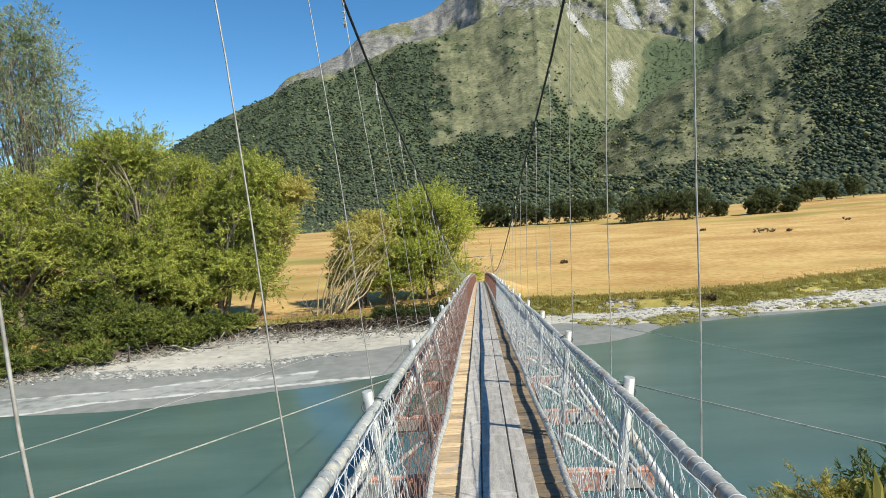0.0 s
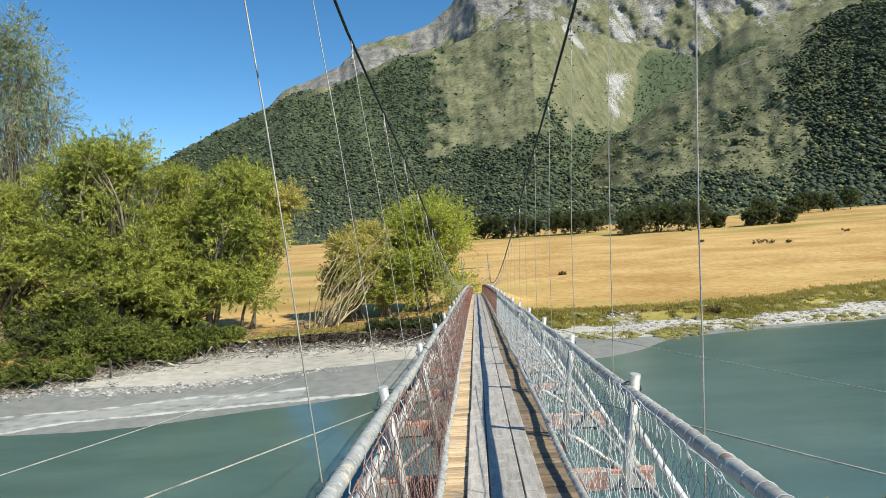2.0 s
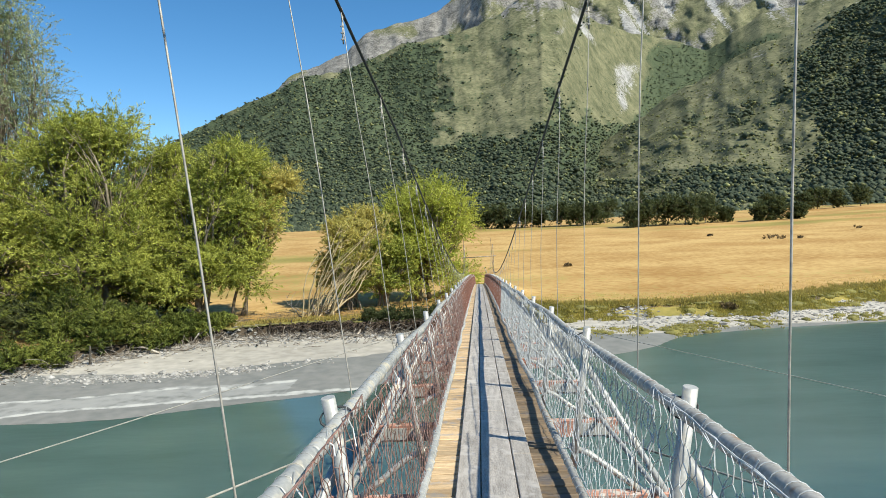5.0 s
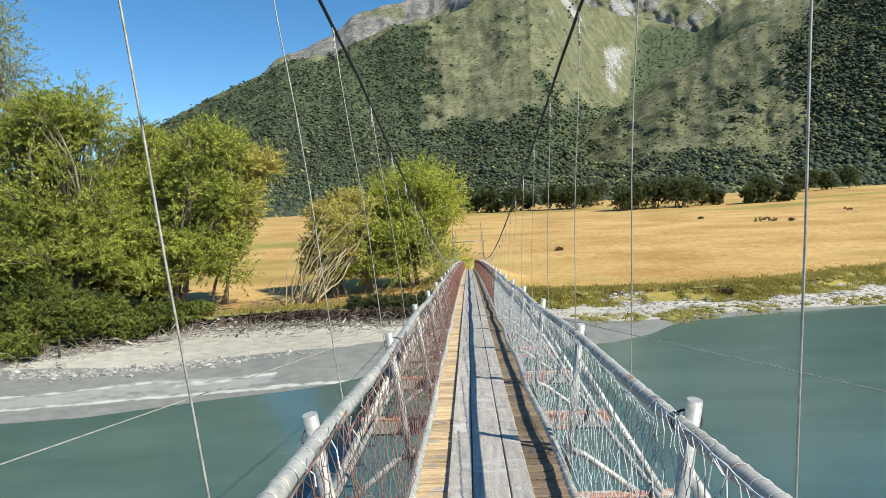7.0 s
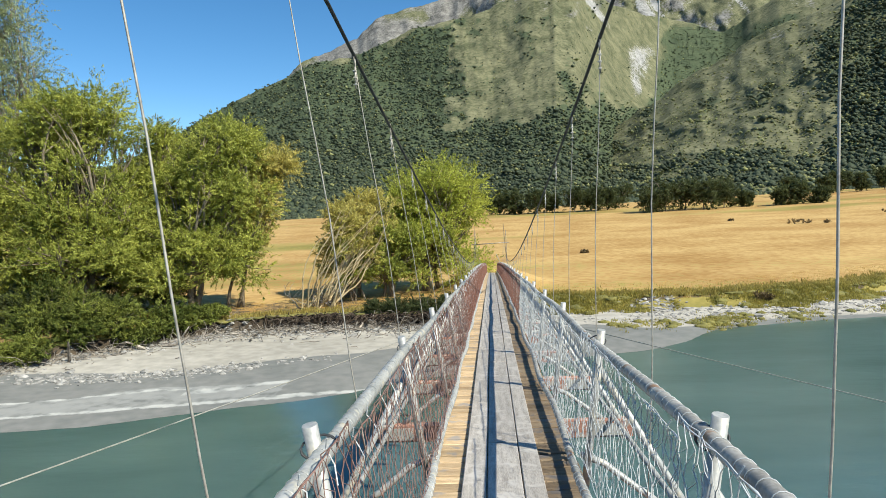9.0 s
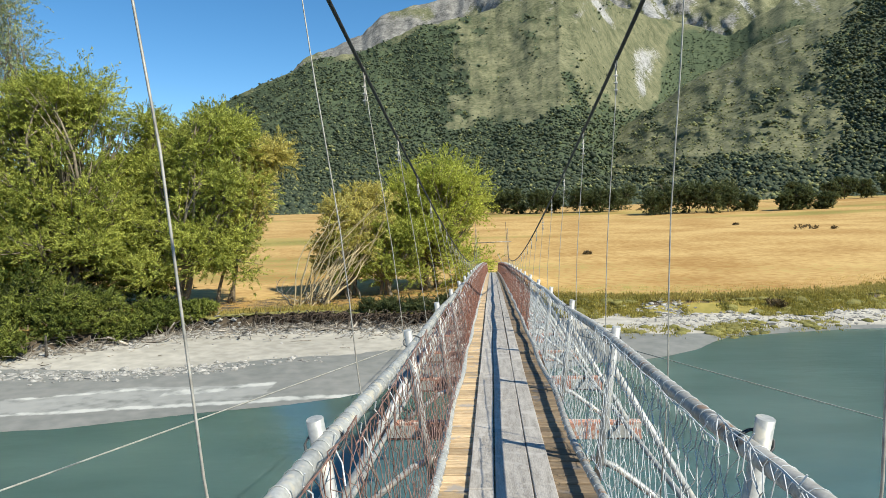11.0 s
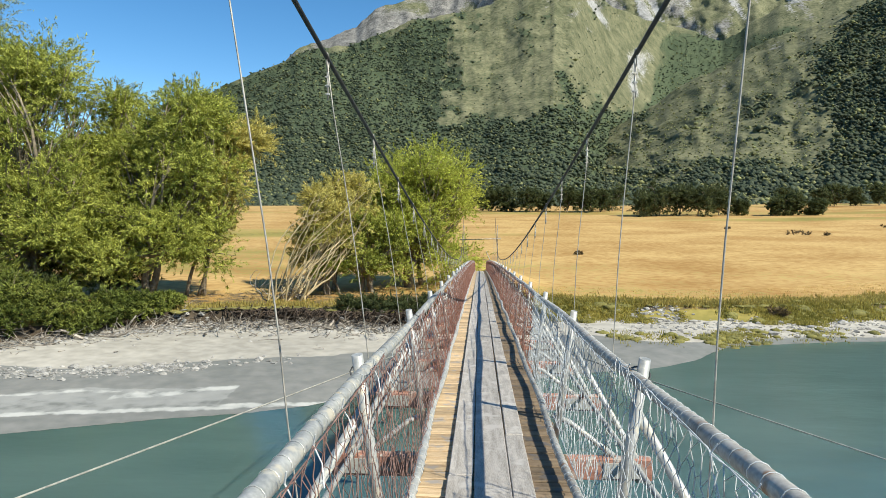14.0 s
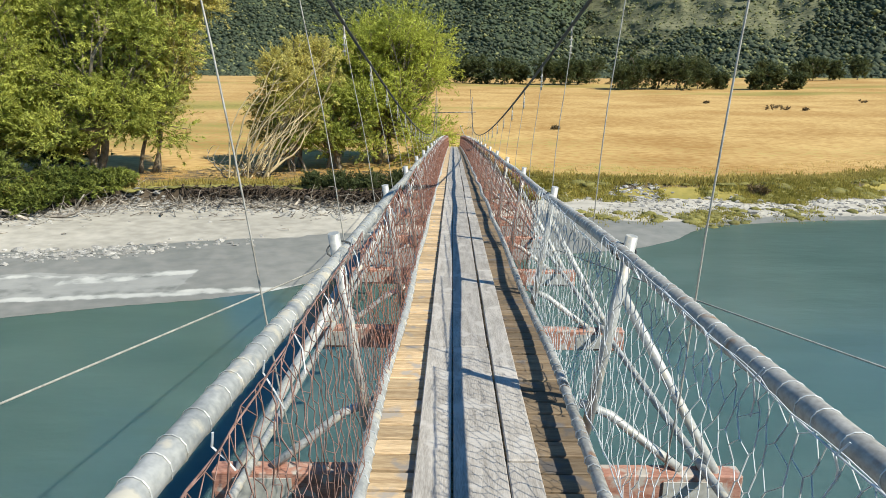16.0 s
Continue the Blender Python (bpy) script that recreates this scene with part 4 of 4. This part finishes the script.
part("beam", bm, BEAM, frame_thing, "flaking red-painted timber beam")
for s in (-1, 1):
    pipe_part("post", [(s * X_FOOT, 0.12, -1.17), (s * (X_RAIL + 0.054), 0.0, 0.078)], 0.028, GALV, frame_thing)
    pipe_part("brace", [(s * (X_RAIL + 0.035), 0.06, -0.2), (s * 1.22, 0.0, -1.155), (s * 1.25, -0.03, -1.37)], 0.026, GALV, frame_thing)
    pipe_part("knee_brace", [(s * 0.54, 0.14, -0.86), (s * 0.7, 0.12, -0.92), (s * 0.9, 0.05, -1.06), (s * 1.05, 0.0, -1.16)], 0.024, GALV, frame_thing)
    bm = bmesh.new()
    box(bm, s * 1.10 - 0.15, s * 1.10 + 0.15, -0.058, -0.051, -1.33, -1.20)
    part("plate", bm, PLATE, frame_thing)
    bm = bmesh.new()
    for dy in (-0.004, 0.004):
        tube(bm, [(s * (X_RAIL + 0.025) + 0.060 * math.cos(t), dy + 0.03 * math.sin(t + 0.6), 0.034 * math.sin(t)) for t in np.linspace(0, 6.28, 15)], 0.0035, 5, False)
    part("tie_wire", bm, STEEL, frame_thing)
frame_thing.matrix_basis = pose(0, FIRST * BAY, rail_z(FIRST * BAY))
for k in range(FIRST + 1, LAST + 1):
    copy_thing(frame_thing, pose(0, k * BAY, rail_z(k * BAY), random.uniform(-1, 1), 0, random.uniform(-.6, .6)))

YS = [FIRST * BAY + 0.5 * j for j in range(int((Y_END - FIRST * BAY) / 0.5) + 1)]
for s in (-1, 1):
    rail = empty("handrail")
    tagged(rail, "galvanised pipe handrail lashed with wire", "handrail", "handrails")
    pipe_part("pipe", [(s * X_RAIL + 0.006 * math.sin(y * 1.1), y, rail_z(y) + 0.012 * math.sin(y * 1.4 + s)) for y in YS], 0.0315, GALV if s < 0 else WORN, rail, sides=12)
    bm = bmesh.new()
    y = FIRST * BAY
    while y < 32:
        c = Vector((s * X_RAIL + 0.006 * math.sin(y * 1.1), y, rail_z(y) + 0.012 * math.sin(y * 1.4 + s)))
        tube(bm, [c + Vector((0.0325 * math.cos(t), 0.012 * math.sin(t * .5), 0.0325 * math.sin(t))) for t in np.linspace(0, 6.28, 14)], 0.0014, 4, False)
        y += random.uniform(.06, .12)
    tagged(part("lashing", bm, WIRE if s > 0 else GALV, rail, "thin pale lashing wire"), kind="stuff")
    xk, hk, rk = (X_KICK, 0.06, 0.031) if s < 0 else (0.458, 0.10, 0.026)
    low = empty("kick_rail")
    tagged(low, "lower pipe along the deck edge wrapped in wire", "rail", "lower rails")
    pipe_part("pipe", [(s * xk + 0.012 * math.sin(y * 1.9 + s), y, deck_z(y) + hk + 0.015 * math.sin(y * 2.3)) for y in YS], rk, GALV if s < 0 else WORN, low)
    bm = bmesh.new()
    y = FIRST * BAY
    while y < 40:
        c = Vector((s * xk + 0.012 * math.sin(y * 1.9 + s), y, deck_z(y) + hk + 0.015 * math.sin(y * 2.3)))
        tube(bm, [c + Vector(((rk + .003) * math.cos(t), 0.03 * math.sin(t * .5), (rk + .003) * math.sin(t))) for t in np.linspace(0, 6.28, 8)], 0.0026, 4, False)
        y += random.uniform(.06, .18)
    tagged(part("lashing", bm, WIRE, low), kind="stuff")
    tagged(pipe_part("outrigger_pipe", [(s * 1.16, y, rail_z(y) - 1.145) for y in YS], 0.024, GALV, None, sides=8), "thin galvanised pipe along the beam ends", "pipe", "outrigger pipes")
    tagged(pipe_part("stringer", [(s * 0.34, y, deck_z(y) - 0.17) for y in YS], 0.1, BEAM, None, sides=4), "timber stringer under the deck", "stringer", "stringers")


tagged(pipe_part("stringer", [(-0.09, y, deck_z(y) - 0.17) for y in YS], 0.1, BEAM, None, sides=4), "timber stringer under the middle of the deck", "stringer", "stringers")


# wire netting panels
def net_mesh(name, w, h, cell, tall, r, material, jitter=0.009):
    """Hexagonal netting w long (y) and h high (z), as thin three-sided wires."""
    rng = np.random.RandomState(3)
    nx, nz = int(round(w / cell)), int(round(h / tall))
    P = {}

    def at(i, j, up):
        key = (i, j, up)
        if key not in P:
            y = (i + 0.5 * (j % 2)) * cell
            z = h * (j + (0.55 if up else 0.0)) / nz
            P[key] = (rng.normal(0, jitter * .8), min(max(y + rng.normal(0, jitter) * (0 < i < nx), 0), w), min(z + rng.normal(0, jitter) * (0 < j < nz), h))
        return P[key]

    segs, thick = [], []
    for j in range(nz):
        for i in range(nx + 1):
            a, b = at(i, j, False), at(i, j, True)
            segs.append((a, b))
            thick.append(1.25)
            for di in ((0, 1) if j % 2 else (-1, 0)):
                if 0 <= i + di <= nx:
                    segs.append((b, at(i + di, j + 1, False)))
                    thick.append(0.8)
    for j in (0, nz):
        for i in range(nx):
            segs.append((at(i, j, False), at(i + 1, j, False)))
            thick.append(1.1)
    S = np.array(segs)
    d = S[:, 1] - S[:, 0]
    d /= np.linalg.norm(d, axis=1)[:, None] + 1e-9
    side = np.cross(d, np.array([1.0, 0, 0]))
    side /= np.linalg.norm(side, axis=1)[:, None] + 1e-9
    up = np.cross(d, side)
    rr = r * np.array(thick)[:, None]
    off = [rr * (math.cos(t) * side + math.sin(t) * up) for t in (0, 2.09, 4.19)]
    V = np.concatenate([np.stack([S[:, e] + o for o in off], 1) for e in (0, 1)], 1)
    F = np.array([[0, 1, 4, 3], [1, 2, 5, 4], [2, 0, 3, 5]])[None] + (np.arange(len(S)) * 6)[:, None, None]
    return arrays(name, V.reshape(-1, 3), F.reshape(-1, 4), material, smooth=True)


def netting(label, material, cell=0.0608, tall=0.093, r=0.0020):
    """One bay of netting: the mesh, its two selvedge wires and the ties that lash it to the rail."""
    root = empty("wire_netting")
    tagged(root, label, "netting", "netting panels")
    net = net_mesh("mesh", BAY, 0.93, cell, tall, r, material, 0.008)
    net.parent = root
    rng = np.random.RandomState(21)
    for z in (0.004, 0.926):
        pipe_part("selvedge_wire", [(rng.normal(0, .003), y, z + rng.normal(0, .004)) for y in np.linspace(0, BAY, 19)], 0.0028, material, root, sides=5)
    for y in np.arange(0.12, BAY - 0.1, 0.31):
        y += rng.uniform(-.08, .08)
        dip = rng.uniform(0.05, 0.16)
        pts = [(0.0, y - .012, 0.97), (-.012, y, 0.93), (0.006, y + .008, 0.93 - dip * .5), (0.016, y + rng.uniform(-.03, .03), 0.93 - dip)]
        pipe_part("tie", pts, 0.0026, WIRE, root, sides=4)
    return root


KINDS = (netting("galvanised hexagonal wire netting between rail and deck", WIRE), netting("weathered brownish hexagonal netting between rail and deck", DULL), netting("rusty hexagonal wire netting between rail and deck", RUST), netting("rusty wire netting of the far bays between rail and deck", RUST, 0.09, 0.155, 0.0029))
used = set()
for k in range(FIRST, LAST):
    for s in (-1, 1):
        kind = 3 if k >= 19 else 2 if k >= (10 if s < 0 else 11) else 1 if k >= 2 and s < 0 else 0
        ob = copy_thing(KINDS[kind], Matrix()) if kind in used else KINDS[kind]
        used.add(kind)
        y0, y1 = k * BAY, (k + 1) * BAY
        z0, z1 = deck_z(y0) + .07, deck_z(y1) + .07
        lean = s * (X_RAIL - X_KICK)
        ob.matrix_basis = Matrix(((1, 0, lean / 0.93, s * X_KICK), (0, 1, 0, y0), (0, (z1 - z0) / BAY, 0.795 / 0.93, z0), (0, 0, 0, 1)))

# main cables and hangers
for s in (-1, 1):
    c = pipe_part("main_cable", [(s * cable_x(s, y), y, cable_z(y)) for y in np.linspace(-12, 80, 93)], 0.019, STEEL, None, sides=8)
    tagged(c, "dark steel main suspension cable", "cable", "main cables")
    shackle = None
    for k in range(FIRST, LAST):
        y = k * BAY + {(-1, 1): 0.33, (-1, 2): -0.2}.get((s, k), 0.0)
        foot = X_HANG[s] + 0.4 * spread(s, y)
        zt, zb = cable_z(y), rail_z(y) - 1.17
        if zt < zb + 0.3:
            continue
        hang = empty("hanger", (s * foot, y, zb))
        out = s * (cable_x(s, y) - foot)
        tagged(hang, "pale wire rope hanger clamped to the cable", "hanger", "hangers")
        L = zt - zb
        pts = [(out * t + s * 0.012 * math.sin(t * 9), 0.012 * math.sin(t * 14 + k), L * t) for t in np.linspace(0, 1, 9)]
        pipe_part("rope", pts, 0.0048, ROPE, hang, sides=6)
        if shackle is None:
            bm = bmesh.new()
            tube(bm, [(0.0, -0.03, 0.03), (0, -0.035, -0.04), (0, 0, -0.12), (0, 0.035, -0.04), (0, 0.03, 0.03), (0, 0, 0.045), (0, -.03, .03)], 0.007, 6, False)
            tube(bm, [(0, 0, -0.10), (0, 0, -0.34)], 0.009, 6)
            sh = part("shackle", bm, ROPE, hang)
            shackle = sh.data
            bm = bmesh.new()
            box(bm, -0.015, 0.015, -0.012, 0.012, -0.009, 0.009, 0.003)
            tube(bm, [(-0.012, -0.006, 0), (-0.024, -0.006, 0)], 0.005, 6)
            tube(bm, [(-0.012, 0.006, 0), (-0.024, 0.006, 0)], 0.005, 6)
            grip = part("clamp", bm, GALV, sh)
            clamp = grip.data
            grip.location = (0, 0, -0.15)
        else:
            sh = new("shackle", shackle)
            sh.parent = hang
            grip = new("clamp", clamp)
            grip.parent = sh
            grip.location = (0, 0, -0.15)
        for dz in (-0.22, -0.29):
            grip = new("clamp", clamp)
            grip.parent = sh
            grip.location = (0, 0, dz)
        sh.location = (out, 0, L)

# far tower
tower = empty("bridge_tower")
tagged(tower, "slim far tower of two pale posts with crossbar", "tower")
for s in (-1, 1):
    pipe_part("post", [(s * 1.72, 80.3, float(ground_z(s * 1.72, 80.3)) - .3), (s * 1.66, 80.2, 8.2)], 0.035, DRIFT, tower)
pipe_part("crossbar", [(-2.1, 80.1, 6.75), (2.0, 80.1, 6.85)], 0.05, DRIFT, tower)
pipe_part("stay", [(1.0, 79.5, 4.6), (.55, 80.0, 5.6)], 0.03, GALV, tower)

# wind guys
for a, b in (((-1.36, 30, 7.75), (-19.8, -10, 8.9)), ((1.36, 29.6, 7.85), (34.5, -10, 5.4)), ((-1.36, 14.3, 9.0), (-20.7, -10, 8.9)), ((1.36, 13.3, 9.1), (33.0, -10, 5.2))):
    pts = [Vector(a).lerp(Vector(b), t) - Vector((0, 0, 0.6 * t * (1 - t))) for t in np.linspace(0, 1, 14)]
    tagged(pipe_part("guy_cable", pts, 0.011, ROPE, None, sides=6), "thin wire guy cable bracing the bridge sideways", "cable", "guy cables")

# boards and slats of the deck
BOARDS = ((-0.292, -0.137), (-0.126, 0.100), (0.110, 0.245))
board_mesh = {}
for n, (x0, x1) in enumerate(BOARDS):
    bm = bmesh.new()
    box(bm, x0, x1, 0.004, 3.596, 0.0, 0.034, 0.005)
    bm2 = bpy.data.meshes.new("board")
    bm.to_mesh(bm2)
    bm.free()
    bm2.materials.append(BOARD)
    y = FIRST * BAY - (0.9, 2.2, 0.0)[n]
    while y < Y_END - 3.6:
        ob = new("board", bm2)
        ob.parent = deck
        sl = math.atan2(deck_z(y + 3.6) - deck_z(y), 3.6)
        ob.matrix_basis = pose(random.uniform(-.004, .004), y, deck_z(y) + 0.003, math.degrees(sl) + random.uniform(-.06, .06), 0, random.uniform(-.05, .05))
        y += 3.6
bm = bmesh.new()
box(bm, -0.52, 0.52, 0.006, 0.129, -0.055, 0.0, 0.005)
slat_mesh = bpy.data.meshes.new("slat")
bm.to_mesh(slat_mesh)
bm.free()
slat_mesh.materials.append(SLAT)
y, rest = 1.0, bmesh.new()
while y < 42.5:
    ob = new("slat", slat_mesh)
    ob.parent = deck
    ob.matrix_basis = pose(random.uniform(-.018, .018), y, deck_z(y) + random.uniform(-.003, .002), slope(y), random.uniform(-.3, .3), random.uniform(-.7, .7))
    y += 0.142
far_v, far_f = [], []
for y in [v for v in np.arange(FIRST * BAY - .5, 1.0 - .14, .142)] + [v for v in np.arange(42.6, Y_END, .142)]:
    z, dx, b0 = deck_z(y), random.uniform(-.015, .015), len(far_v)
    far_v += [(sx * .53 + dx, y + dy, z + dz) for dz in (-.055, 0) for sx, dy in ((-1, .006), (1, .006), (1, .131), (-1, .131))]
    far_f += [[b0 + i for i in q] for q in ((0, 3, 2, 1), (4, 5, 6, 7), (0, 1, 5, 4), (1, 2, 6, 5), (2, 3, 7, 6), (3, 0, 4, 7))]
tagged(arrays("slat_rows", far_v, far_f, SLAT, deck), kind="stuff")
